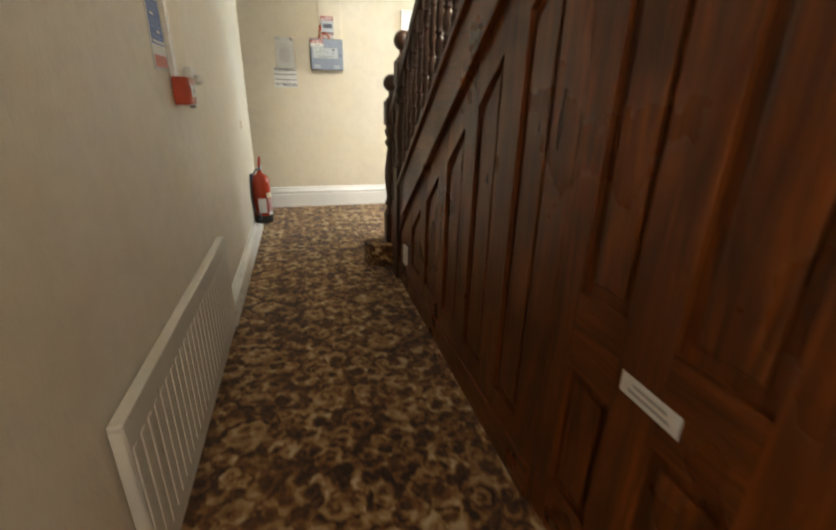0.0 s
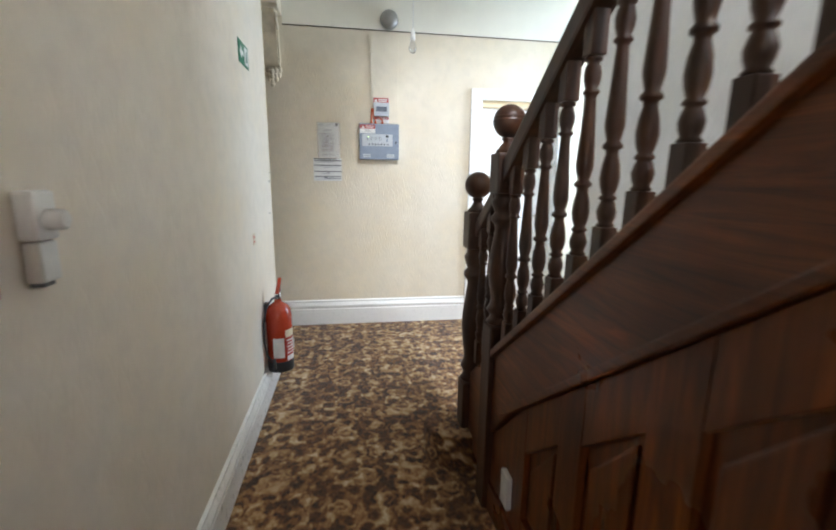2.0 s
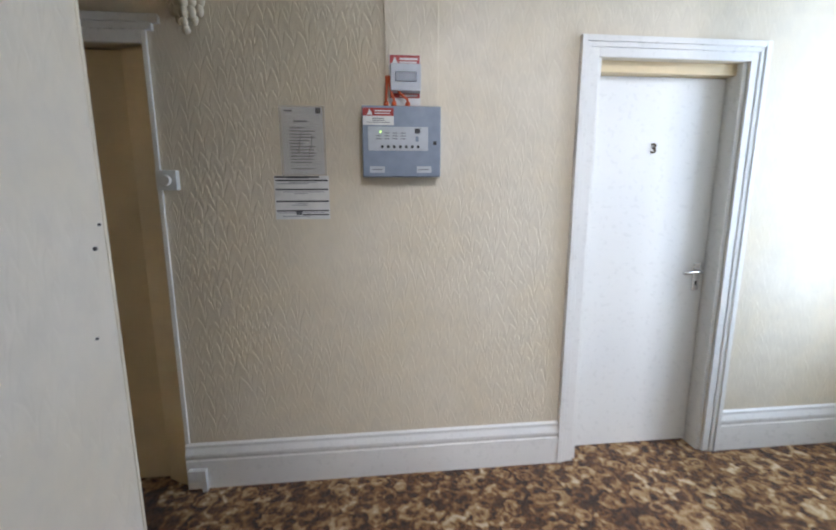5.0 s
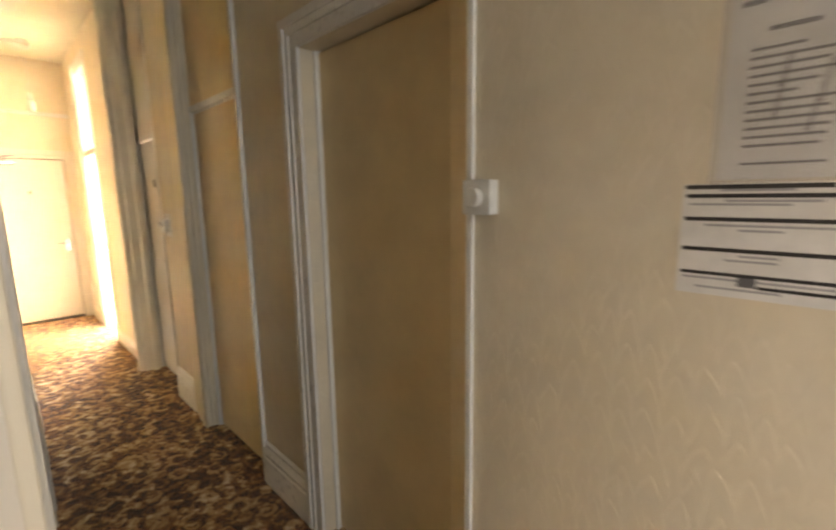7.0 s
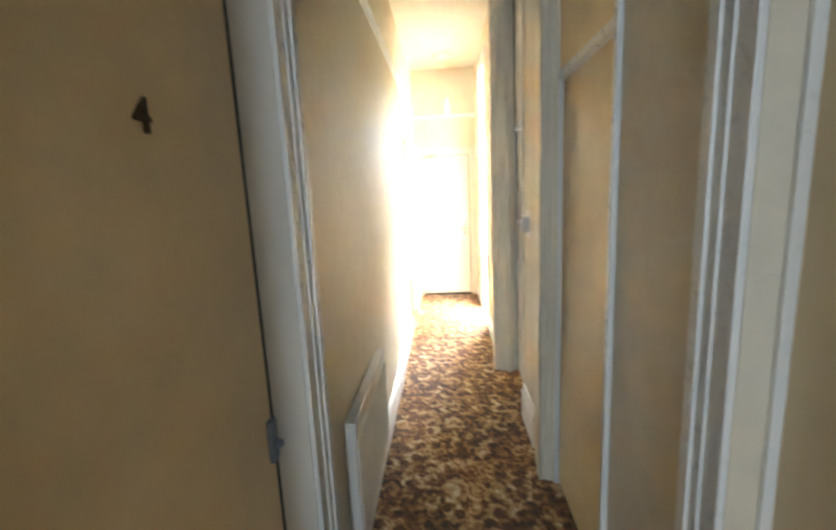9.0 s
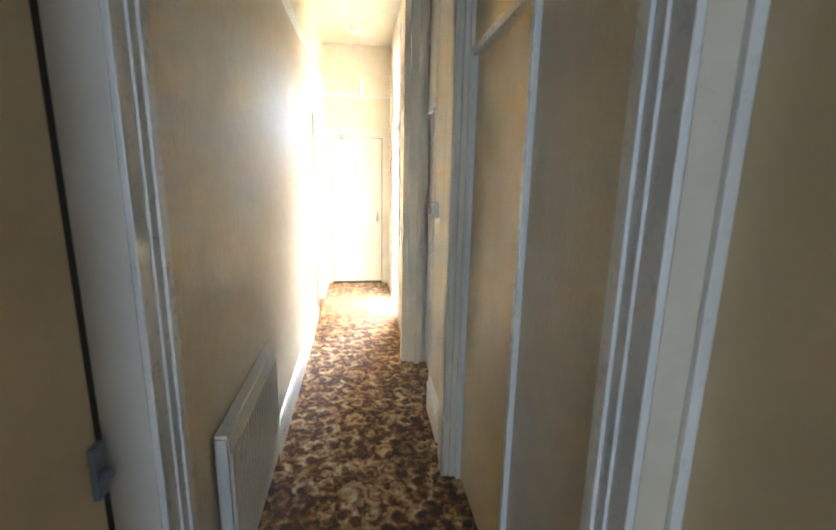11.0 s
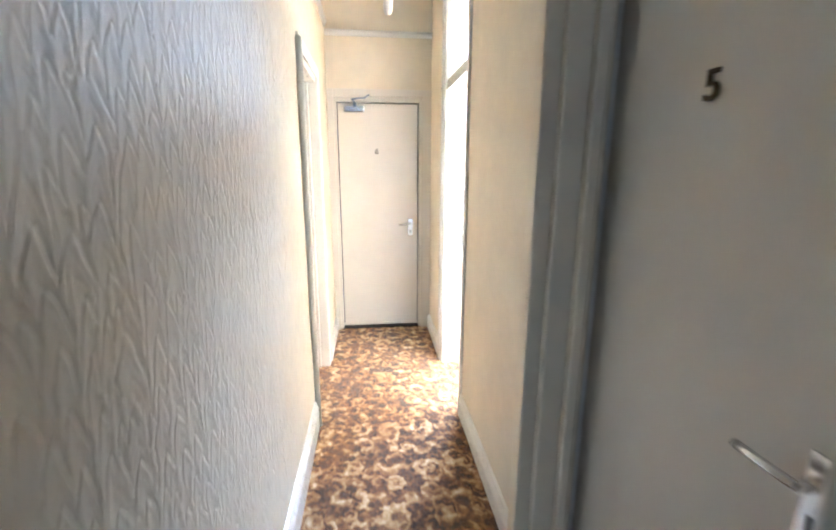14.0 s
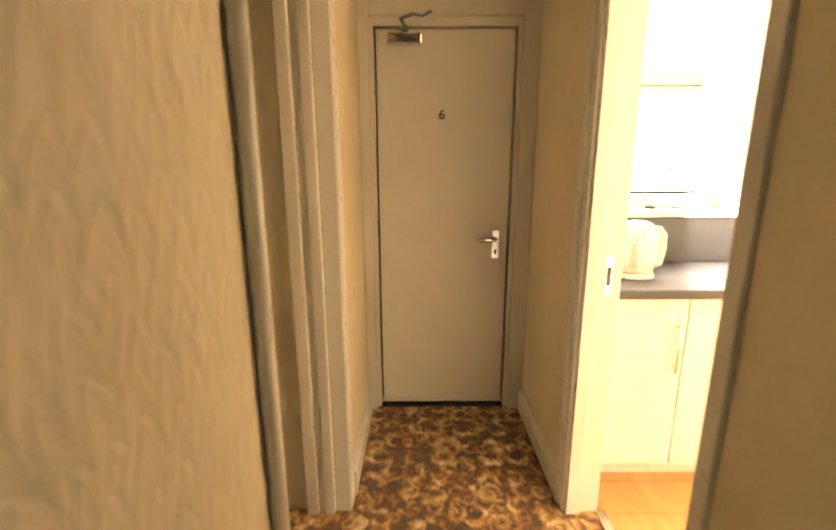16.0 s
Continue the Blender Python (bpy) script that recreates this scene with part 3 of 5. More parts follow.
def cupboard_door():
    cd = thing("cupboard_door", "dark mahogany four-panelled understairs cupboard door, closed", "cupboard door")
    y0, y1, z1 = 0.42, 1.10, 1.80
    part("door_back", box(XP + 0.014, XP + 0.022, y0, y1, 0.02, z1), M_WOOD_Z, cd)
    for a, b in ((y0, 0.53), (0.715, 0.835), (1.00, y1)):
        part("stile", box(XP - 0.004, XP + 0.015, a, b, 0.02, z1, 0.003), M_WOOD_Z, cd)
    for a, b in ((0.53, 0.715), (0.835, 1.00)):
        for c, d in ((0.02, 0.20), (0.59, 0.80), (1.66, z1)):
            part("rail", box(XP - 0.0035, XP + 0.015, a, b, c, d, 0.003), M_WOOD_Y, cd)
        for c, d in ((0.20, 0.59), (0.80, 1.66)):
            part("raised_panel", box(XP + 0.003, XP + 0.016, a + 0.03, b - 0.03, c + 0.035, d - 0.035, 0.009), M_WOOD_Z, cd)
    return cd


staircase()
spandrel()
cupboard_door()
tagged(part("corner_lining", box(0.16, 0.303, 4.553, 4.566, 0, 2.66, 0.004), M_CREAM), "cream corner lining board", "lining", kind="structure")
gridwall("wall_cupboard_end", 1, 1.385, 0.1, [-1.3, 0.415], [0, H], [], M_CREAM, "plain wall beyond the cupboard")


# ---- doors ----
def architrave(parent, axis, face, out, u0, u1, z1, width=0.09, deep=0.022, sides="lrt"):
    """Moulded door surround in three stepped strips a side. out: +1 or -1 along the normal."""
    def strip(a, b, c, d, lift, name):
        lo, hi = face, face + out * lift
        bm = box(a, b, lo, hi, c, d, 0.003) if axis == 0 else box(lo, hi, a, b, c, d, 0.003)
        part(name, bm, M_WHITE, parent)
    steps = ((0.0, 0.45, deep * 0.7), (0.45, 0.7, deep * 0.95), (0.7, 1.0, deep * 1.25))
    for p, q, lift in steps:
        if "l" in sides:
            strip(u0 - width * q, u0 - width * p, 0, z1 + width * q, lift, "architrave")
        if "r" in sides:
            strip(u1 + width * p, u1 + width * q, 0, z1 + width * q, lift, "architrave")
        if "t" in sides:
            strip(u0 - width * p, u1 + width * p, z1 + width * p, z1 + width * q, lift, "architrave_head")


def lever_handle(parent, m):
    """Chrome lever on a plate with a keyhole; local x along the door, y out of it."""
    h = part("handle", box(-0.02, 0.02, 0, 0.008, -0.075, 0.075, 0.004), M_CHROME, parent, "chrome lever handle")
    bm = lathe([(0.011, 0.006), (0.011, 0.03), (0.009, 0.045)], 12, None, (0, 0, 0.03), 1)
    tube([(0, 0.042, 0.03), (-0.03, 0.047, 0.031), (-0.075, 0.047, 0.029), (-0.105, 0.043, 0.026)], 0.0085, 10, bm)
    part("lever", bm, M_CHROME, h)
    part("keyhole", box(-0.004, 0.004, 0.007, 0.0095, -0.05, -0.025), M_BLACK, h)
    h.matrix_basis = m
    return h


def numeral(parent, text, m, size, mat):
    cu = bpy.data.curves.new("numeral", "FONT")
    cu.body, cu.size, cu.extrude, cu.bevel_depth, cu.align_x, cu.align_y = text, size, 0.003, 0.0008, "CENTER", "CENTER"
    tmp = bpy.data.objects.new("numeral_text", cu)
    me = bpy.data.meshes.new_from_object(tmp)
    bpy.data.objects.remove(tmp)
    me.materials.clear()
    me.materials.append(mat)
    ob = new("numeral", me)
    ob.parent = parent
    ob.matrix_basis = m
    ob["label"] = "metal door number " + text
    return ob


def door_three():
    d = tagged(thing("door_3", "white flush door with number three, closed", "door"), kind="structure")
    part("leaf", box(2.025, 2.74, 5.555, 5.595, 0.012, 2.0, 0.002), M_WHITE, d)
    part("jamb", box(2.0, 2.022, 5.462, 5.65, 0, 2.055, 0.002), M_WHITE, d)
    part("jamb", box(2.743, 2.765, 5.462, 5.65, 0, 2.055, 0.002), M_WHITE, d)
    part("head", box(2.022, 2.743, 5.50, 5.65, 2.003, 2.055, 0.002), M_DOOR_CREAM, d)
    architrave(d, 0, 5.46, -1, 2.0, 2.765, 2.055, 0.09)
    lever_handle(d, pose(2.695, 5.555, 0.985, 0, 0, 180) @ Matrix.Scale(-1, 4, (1, 0, 0)))
    numeral(d, "3", pose(2.38, 5.551, 1.655, 90, 0, 0), 0.07, M_BRONZE)


def door_six():
    d = tagged(thing("door_6", "cream flush door with number six and overhead closer, shut", "door"), kind="structure")
    x = XE - 0.02
    part("leaf", box(x - 0.04, x, 4.637, 5.307, 0.045, 1.981, 0.002), M_DOOR, d)
    part("weather_bar", box(x, x + 0.01, 4.632, 5.312, 0.03, 0.05, 0.002), M_DOOR, d)
    part("jamb", box(XE - 0.14, XE - 0.005, 4.605, 4.627, 0, 2.03, 0.002), M_DOOR, d)
    part("jamb", box(XE - 0.14, XE - 0.005, 5.317, 5.34, 0, 2.03, 0.002), M_DOOR, d)
    part("head", box(XE - 0.14, XE - 0.005, 4.627, 5.317, 1.99, 2.03, 0.002), M_DOOR, d)
    # Black sheet behind the leaf, so the gaps round it read as shade.
    part("gap_shade_sheet", box(XE - 0.14, XE - 0.07, 4.627, 5.317, 0, 1.99), M_BLACK, d)
    part("threshold", box(XE - 0.07, XE, 4.627, 5.317, 0, 0.012, 0.003), M_BLACK, d)
    for a, b in ((4.556, 4.605), (5.34, 5.419)):
        part("architrave", box(XE, XE + 0.018, a, b, 0, 2.09, 0.004), M_DOOR, d)
    part("architrave_head", box(XE, XE + 0.019, 4.605, 5.34, 2.03, 2.09, 0.004), M_DOOR, d)
    lever_handle(d, pose(x, 5.245, 0.94, 0, 0, -90) @ Matrix.Scale(-1, 4, (1, 0, 0)))
    numeral(d, "6", pose(x + 0.003, 4.957, 1.592, 90, 0, 90), 0.065, M_BRONZE)
    for z in (0.30, 0.98, 1.68):
        part("hinge", lathe([(0.006, z), (0.006, z + 0.09)], 8, None, (x + 0.004, 4.629, 0)), M_STEEL, d, "dull steel hinge")
    c = part("door_closer", box(x, x + 0.05, 4.69, 4.86, 1.905, 1.955, 0.01), M_CHROME, d, "silver overhead door closer")
    bm = lathe([(0.015, 1.95), (0.015, 1.985)], 12, None, (x + 0.025, 4.78, 0))
    tube([(x + 0.025, 4.78, 1.985), (x + 0.09, 4.76, 2.0), (x + 0.14, 4.81, 2.0)], 0.008, 6, bm)
    tube([(x + 0.14, 4.81, 2.003), (x + 0.09, 4.86, 2.01), (x + 0.04, 4.90, 2.045)], 0.006, 6, bm)
    part("closer_arm", bm, M_STEEL, c)


def door_four():
    d = tagged(thing("door_4", "beige flush door with number four, closed", "door"), kind="structure")
    part("leaf", box(-1.1185, -0.36, 4.42, 4.462, 0.012, 2.046, 0.002), M_DOOR_CREAM, d)
    part("jamb", box(-1.15, -1.146, 4.416, 4.557, 0, 2.09, 0.002), M_DOOR, d)
    part("jamb", box(-0.356, -0.34, 4.416, 4.557, 0, 2.09, 0.002), M_DOOR, d)
    part("head", box(-1.146, -0.356, 4.416, 4.557, 2.06, 2.09, 0.002), M_DOOR, d)
    # Black backing stands for the darkness behind the leaf.
    part("gap_shade_sheet", box(-1.15, -0.34, 4.40, 4.415, 0, 2.09), M_BLACK, d)
    architrave(d, 0, 4.555, 1, -1.15, -0.34, 2.09, 0.13, 0.022, "lt")
    part("architrave", box(-0.34, -0.325, 4.556, 4.568, 0, 2.09, 0.003), M_DOOR_CREAM, d)
    board = part("architrave", box(-0.324, -0.252, 4.556, 4.582, 0, 2.09, 0.005), M_DOOR, d)
    for z in (0.72, 1.05, 1.62):
        part("nail_hole", lathe([(0.0035, 4.5815), (0.0035, 4.5832)], 8, None, (-0.29, 0, z), 1), M_BLACK, board)
    # Black filler put in the leaf's gap to stand for its shade.
    part("gap_shade_strip", box(-1.1458, -1.1188, 4.42, 4.458, 0.012, 2.046), M_BLACK, d, "black strip standing in for shade in the door gap")
    numeral(d, "4", pose(-0.770, 4.465, 1.695, 90, 0, 180), 0.085, M_BRONZE)
    bm = box(-1.124, -1.085, 4.461, 4.475, 0.83, 0.95, 0.003)
    lathe([(0.012, 4.47), (0.012, 4.492), (0.006, 4.497)], 10, bm, (-1.105, 0, 0.88), 1)
    part("latch", bm, M_STEEL, d, "worn metal night latch")


def recessed_door(name, x0, x1, y, z1, top, mat, label, number=None):
    """A flush door set back in a recess with a panel above it."""
    d = tagged(thing(name, label, "door"), kind="structure")
    part("leaf", box(x0 + 0.012, x1 - 0.012, y, y + 0.04, 0.012, z1 - 0.006, 0.002), mat, d)
    part("jamb", box(x0, x0 + 0.012, y - 0.02, y + 0.12, 0, z1, 0.002), M_WHITE, d)
    part("jamb", box(x1 - 0.012, x1, y - 0.04, y + 0.12, 0, z1, 0.002), M_WHITE, d)
    part("gap_shadow_board", box(x0, x1, y + 0.12, y + 0.13, 0, z1), M_BLACK, d)
    if top > z1:
        part("head", box(x0, x1, y - 0.025, y + 0.02, z1, z1 + 0.035, 0.004), M_WHITE, d)
        part("overpanel", box(x0, x1, y - 0.015, y + 0.02, z1 + 0.035, top, 0.002), mat, d)
    return d


def doors_right():
    a = recessed_door("door_a", -0.78, 0.02, 5.535, 2.05, 2.05, M_DOOR_CREAM, "plain beige flush door set back in its recess")
    architrave(a, 0, 5.46, -1, -0.78, 0.02, 2.05, 0.11, 0.022, "lt")
    part("splayed_reveal", prism([(0.021, 5.461), (0.021, 5.533), (-0.105, 5.533)], 2, 0, 2.048), M_DOOR_CREAM, a)
    b = recessed_door("door_b", -2.11, -1.34, 5.51, 2.0, H, M_DOOR_CREAM, "beige flush door below a matching overpanel")
    part("edge_bead", box(-1.345, -1.32, 5.44, 5.459, 0, H, 0.004), M_WHITE, b)
    for x0, x1, y0, y1 in ((-2.131, -2.11, 5.478, 5.509), (-2.131, -2.118, 5.452, 5.478), (-2.145, -2.126, 5.43, 5.452), (-2.20, -2.132, 5.416, 5.43),
                           (-2.28, -2.20, 5.425, 5.459), (-2.34, -2.28, 5.435, 5.459), (-2.41, -2.34, 5.445, 5.459)):
        part("architrave", box(x0, x1, y0, y1, 0, H, 0.0055), M_CREAM, b)
    part("architrave_bead", tube([(-2.136, 5.424, 0), (-2.136, 5.424, H)], 0.011, 8), M_CREAM, b)
    f = recessed_door("door_5", -3.53, -2.80, 5.535, 1.955, H, M_DOOR, "cream flush door with number five and lever handle")
    for x0, x1, y0, y1 in ((-3.50, -3.468, 5.45, 5.485), (-3.53, -3.50, 5.385, 5.513), (-3.595, -3.53, 5.34, 5.419)):
        part("architrave", box(x0, x1, y0, y1, 0, H, 0.007), M_CREAM, f)
    part("edge_bead", box(-2.80, -2.785, 5.45, 5.53, 0, H, 0.004), M_DOOR, f)
    numeral(f, "5", pose(-3.182, 5.531, 1.617, 90, 0, 0), 0.08, M_BRONZE)
    lever_handle(f, pose(-2.86, 5.535, 0.998, 0, 0, 180) @ Matrix.Scale(-1, 4, (1, 0, 0)))


def doorway_kitchen():
    d = tagged(thing("doorway_kitchen", "white open doorway with a glazed fanlight above", "doorway"), kind="structure")
    part("jamb", box(-5.44, -5.42, 5.415, 5.545, 0, 2.9, 0.003), M_WHITE, d)
    part("door_stop", box(-5.42, -5.405, 5.415, 5.465, 0, 1.97, 0.003), M_WHITE, d)
    part("jamb", box(-4.75, -4.73, 5.415, 5.545, 0, 2.9, 0.003), M_WHITE, d)
    part("transom", box(-5.42, -4.75, 5.42, 5.54, 1.97, 2.03, 0.004), M_WHITE, d)
    part("head", box(-5.42, -4.75, 5.42, 5.54, 2.85, 2.9, 0.004), M_WHITE, d)
    g = part("fanlight", box(-5.42, -4.75, 5.48, 5.484, 2.03, 2.85), M_GLASS, d)
    g.visible_shadow = False
    for x0, x1, w in ((-5.465, -5.425, 0.016), (-5.50, -5.465, 0.026), (-4.745, -4.70, 0.014)):
        part("architrave", box(x0, x1, 5.42 - w, 5.419, 0, 2.95, 0.004), M_WHITE, d)
    part("architrave_head", box(-5.425, -4.745, 5.42 - 0.016, 5.419, 2.9, 2.95, 0.004), M_WHITE, d)
    part("threshold_strip", box(-5.42, -4.75, 5.535, 5.575, 0.0, 0.008, 0.003), M_CHROME, d)
    k = part("strike_plate", box(-5.4205, -5.417, 5.485, 5.512, 0.90, 1.04, 0.001), M_CHROME, d, "steel strike plate")
    part("strike_slot", box(-5.4175, -5.416, 5.492, 5.506, 0.935, 1.0), M_BLACK, k)


def doorway_left():
    d = tagged(thing("doorway_left", "white moulded doorway lining to a side recess", "doorway"), kind="structure")
    for y0, y1, x in ((4.505, 4.568, -5.425), (4.465, 4.505, -5.41), (4.44, 4.465, -5.42), (4.395, 4.44, -5.405)):
        part("jamb", box(-5.44, x, y0, y1, 0, 2.03, 0.005), M_WHITE, d)
    part("jamb", box(-4.71, -4.69, 4.415, 4.556, 0, 2.03, 0.003), M_WHITE, d)
    part("head", box(-5.405, -4.71, 4.415, 4.556, 1.995, 2.03, 0.004), M_WHITE, d)
    part("architrave", box(-5.51, -5.441, 4.556, 4.57, 0, 2.10, 0.004), M_WHITE, d)
    part("bead", tube([(-4.665, 4.572, 0), (-4.663, 4.571, 1.0), (-4.665, 4.572, 2.07)], 0.016, 10), M_WHITE, d)
    part("architrave_head", box(-5.441, -4.69, 4.556, 4.568, 2.03, 2.10, 0.004), M_WHITE, d)


door_three()
door_six()
door_four()
doors_right()
doorway_kitchen()
doorway_left()


# ---- skirting and rails ----
def skirting(name, axis, face, out, runs, height=0.24, label="white moulded skirting board"):
    for a, b in runs:
        s = tagged(thing(name, label, "skirting board"), kind="structure")
        prof = [(0, 0), (0.022, 0), (0.022, height * 0.62), (0.017, height * 0.66), (0.024, height * 0.72), (0.024, height * 0.78), (0.012, height * 0.90), (0.012, height * 0.96), (0, height)]
        if axis == 0:
            part("board", prism([(face + out * d, z) for d, z in prof], 0, a, b), M_WHITE, s)
        else:
            part("board", prism([(face + out * d, z) for d, z in prof], 1, a, b), M_WHITE, s)


skirting("baseboard", 0, 5.46, -1, [(0.02, 1.91), (2.856, 3.7), (-1.32, -0.89), (-2.78, -2.412)], 0.235)
skirting("baseboard", 1, 0.30, 1, [(-1.3, 1.0), (2.46, 4.555)], 0.2)
skirting("baseboard", 0, 5.42, -1, [(-4.70, -3.597), (XE + 0.02, -5.502)], 0.13, "low cream skirting board")
skirting("baseboard", 0, 4.555, 1, [(-4.64, -2.36), (-1.45, -1.282), (-0.25, 0.158)], 0.17)
skirting("baseboard", 0, 4.555, 1, [(XE + 0.02, -5.512)], 0.13)
skirting("baseboard", 1, 2.41, -1, [(3.54, 4.40)], 0.2)


# Dark brown that stands for the shadow in the joint under the frieze.
M_JOINT = plain("joint_shadow", (0.09, 0.07, 0.05), 0.9)
tagged(part("frieze", box(0.302, 3.7, 5.456, 5.4595, 2.575, H - 0.001), M_CEIL), "white painted frieze above the picture rail", "frieze", kind="structure")


def picture_rail(axis, face, out, runs, z=2.53):
    for a, b in runs:
        s = tagged(thing("picture_rail", "thin painted picture rail", "picture rail"), kind="structure")
        prof = [(0, z - 0.025), (0.012, z - 0.02), (0.016, z), (0.026, z + 0.012), (0.026, z + 0.018), (0, z + 0.022)]
        part("rail", prism([(face + out * d, h) for d, h in prof], axis, a, b), M_WHITE, s)


# Thin strip on the wall, coloured as the joint's shadow line.
tagged(part("frieze_joint_shadow", box(0.302, 3.7, 5.4545, 5.4585, 2.566, 2.574), M_JOINT), "dark strip painted as the shadow of the joint below the frieze", "joint", kind="structure")
picture_rail(1, XE, 1, [(4.555, 5.42)], 2.51)
picture_rail(0, 4.555, 1, [(XE + 0.03, 0.10)], 2.56)


# ---- wall and ceiling things ----
def words(parent, text, m, size, mat, name="lettering"):
    cu = bpy.data.curves.new(name, "FONT")
    cu.body, cu.size, cu.extrude, cu.align_x, cu.align_y = text, size, 0.0002, "CENTER", "CENTER"
    tmp = bpy.data.objects.new("text_tmp", cu)
    me = bpy.data.meshes.new_from_object(tmp)
    bpy.data.objects.remove(tmp)
    me.materials.clear()
    me.materials.append(mat)
    ob = new(name, me)
    ob.parent, ob.matrix_basis = parent, m
    return ob


def bars(rows, plane, lift, mat, name, parent):
    """Illegible lines of print: thin strips (u0, u1, v0, v1) on a local sheet in x and z, its front towards -y."""
    for u0, u1, v0, v1 in rows:
        part(name, box(u0, u1, plane - lift, plane, v0, v1), mat, parent)


def radiator(m, length, height, grooves, label):
    """Steel panel radiator, local x along, front towards -y, base at z 0; finned panel in a smooth surround with a pipe and valve."""
    r = thing("radiator", label, "radiator", m)
    part("panel", box(0, length, 0, 0.012, 0.0, height, 0.004), M_RAD, r)
    part("back_panel", box(0.01, length - 0.01, 0.045, 0.055, 0.01, height - 0.01, 0.003), M_RAD, r)
    part("top_grille", box(0, length, 0.001, 0.056, height - 0.008, height + 0.004, 0.003), M_RAD, r)
    for x in (0.0, length - 0.004):
        part("side_cover", box(x, x + 0.004, 0.002, 0.056, 0.01, height - 0.01, 0.001), M_RAD, r)
    bm = bmesh.new()
    n = int(length / grooves)
    for i in range(n):
        x = (i + 0.5) * length / n
        box(x - grooves * 0.28, x + grooves * 0.28, -0.006, 0.002, 0.07, height - 0.07, 0.004, bm)
    part("ribs", bm, M_RAD, r, "pressed vertical ribs")
    for x in (0.03, length - 0.03):
        part("bracket", box(x, x + 0.03, 0.05, 0.075, 0.1, height - 0.1, 0.002), M_RAD, r)
    bm = tube([(length + 0.035, 0.028, -0.10), (length + 0.035, 0.028, 0.03)], 0.0075, 8)
    tube([(length - 0.005, 0.028, 0.04), (length + 0.04, 0.028, 0.04)], 0.011, 8, bm)
    lathe([(0.016, 0.03), (0.018, 0.045), (0.016, 0.07), (0.012, 0.09)], 12, bm, (length + 0.035, 0.028, 0))
    part("valve", bm, M_CHROME, r, "chrome valve and pipe")
    return r


M_RAD = painted("radiator_enamel", (0.74, 0.71, 0.64), 0.35, 0.04, 0.0002)
radiator(pose(0.343, 1.03, 0.085, 0, 0, 90) @ Matrix.Diagonal((1, 0.58, 1, 1)), 1.37, 0.485, 0.05, "cream ribbed panel radiator low on the hallway wall")
radiator(pose(-1.47, 4.612, 0.155, 0, 0, 180) @ Matrix.Diagonal((1, 0.76, 1, 1)), 0.75, 0.56, 0.036, "cream ribbed panel radiator on the embossed wall")


def alarm_panel():
    p = thing("fire_alarm_panel", "grey steel fire alarm panel with buttons on the far wall", "alarm panel", pose(0.912, 5.46, 1.51))
    w, h, d = 0.342, 0.30, 0.09
    part("case", box(0, w, -d, -0.001, 0, h, 0.006), M_STEEL, p)
    part("door_edge", box(0.003, w - 0.003, -d - 0.006, -d, 0.003, h - 0.003, 0.002), M_STEEL, p)
    f = part("fascia", box(0.025, 0.285, -d - 0.009, -d - 0.006, 0.112, 0.212, 0.001), M_FASCIA, p, "pale control fascia")
    for i in range(7):
        x = 0.085 + i * 0.026
        part("button", lathe([(0.0065, -d - 0.013), (0.0065, -d - 0.008)], 10, None, (x, 0, 0.128), 1), M_BLACK, f)
    part("display", box(0.226, 0.25, -d - 0.0105, -d - 0.009, 0.185, 0.205), M_BLACK, f)
    part("key_switch", box(0.23, 0.243, -d - 0.0105, -d - 0.009, 0.15, 0.172), M_STEEL, f)
    part("status_lamp", lathe([(0.004, -d - 0.012), (0.004, -d - 0.009)], 8, None, (0.079, 0, 0.19), 1), M_LED, f, "green status lamp")
    bars([(0.06 + 0.035 * k, 0.082 + 0.035 * k, 0.16 + 0.012 * j, 0.163 + 0.012 * j) for k in range(4) for j in range(3) if (j, k) != (2, 0)], -d - 0.009, 0.0006, M_GREYINK, "print", f)
    part("lock", box(0.307, 0.322, -d - 0.010, -d - 0.006, 0.137, 0.153, 0.001), M_BLACK, p)
    s = part("warning_label", box(0.004, 0.136, -d - 0.0075, -d - 0.006, 0.218, 0.288), M_SHEET, p, "red and white warning label")
    part("label_band", box(0.004, 0.136, -d - 0.0085, -d - 0.0075, 0.256, 0.288), M_REDDARK, s)
    part("warning_triangle", prism([(0.022, 0.260), (0.046, 0.260), (0.034, 0.284)], 1, -d - 0.0095, -d - 0.0085), M_SHEET, s)
    bars([(0.055, 0.125, 0.274, 0.279), (0.055, 0.12, 0.264, 0.268)], -d - 0.0085, 0.0008, M_SHEET, "print_light", s)
    bars([(0.045, 0.095, 0.244, 0.247), (0.045, 0.098, 0.236, 0.239), (0.02, 0.12, 0.228, 0.230)], -d - 0.0075, 0.0008, M_GREYINK, "print", s)
    for x in (0.03, 0.235):
        g = part("maker_label", box(x, x + 0.065, -d - 0.0075, -d - 0.006, 0.018, 0.046), M_FASCIA, p)
        bars([(x + 0.008, x + 0.055, 0.030, 0.033)], -d - 0.0075, 0.0008, M_GREYINK, "print", g)


M_FASCIA = plain("pale_fascia", (0.50, 0.53, 0.56), 0.45)
M_LED, _t, _b = material("led_green")
_b.inputs["Emission Color"].default_value, _b.inputs["Emission Strength"].default_value = (0.4, 1, 0.1, 1), 2.0
M_ORANGE = plain("orange_cable", (0.62, 0.10, 0.025), 0.45)
M_SMOKE = plain("smoked_cover", (0.10, 0.12, 0.15), 0.25)


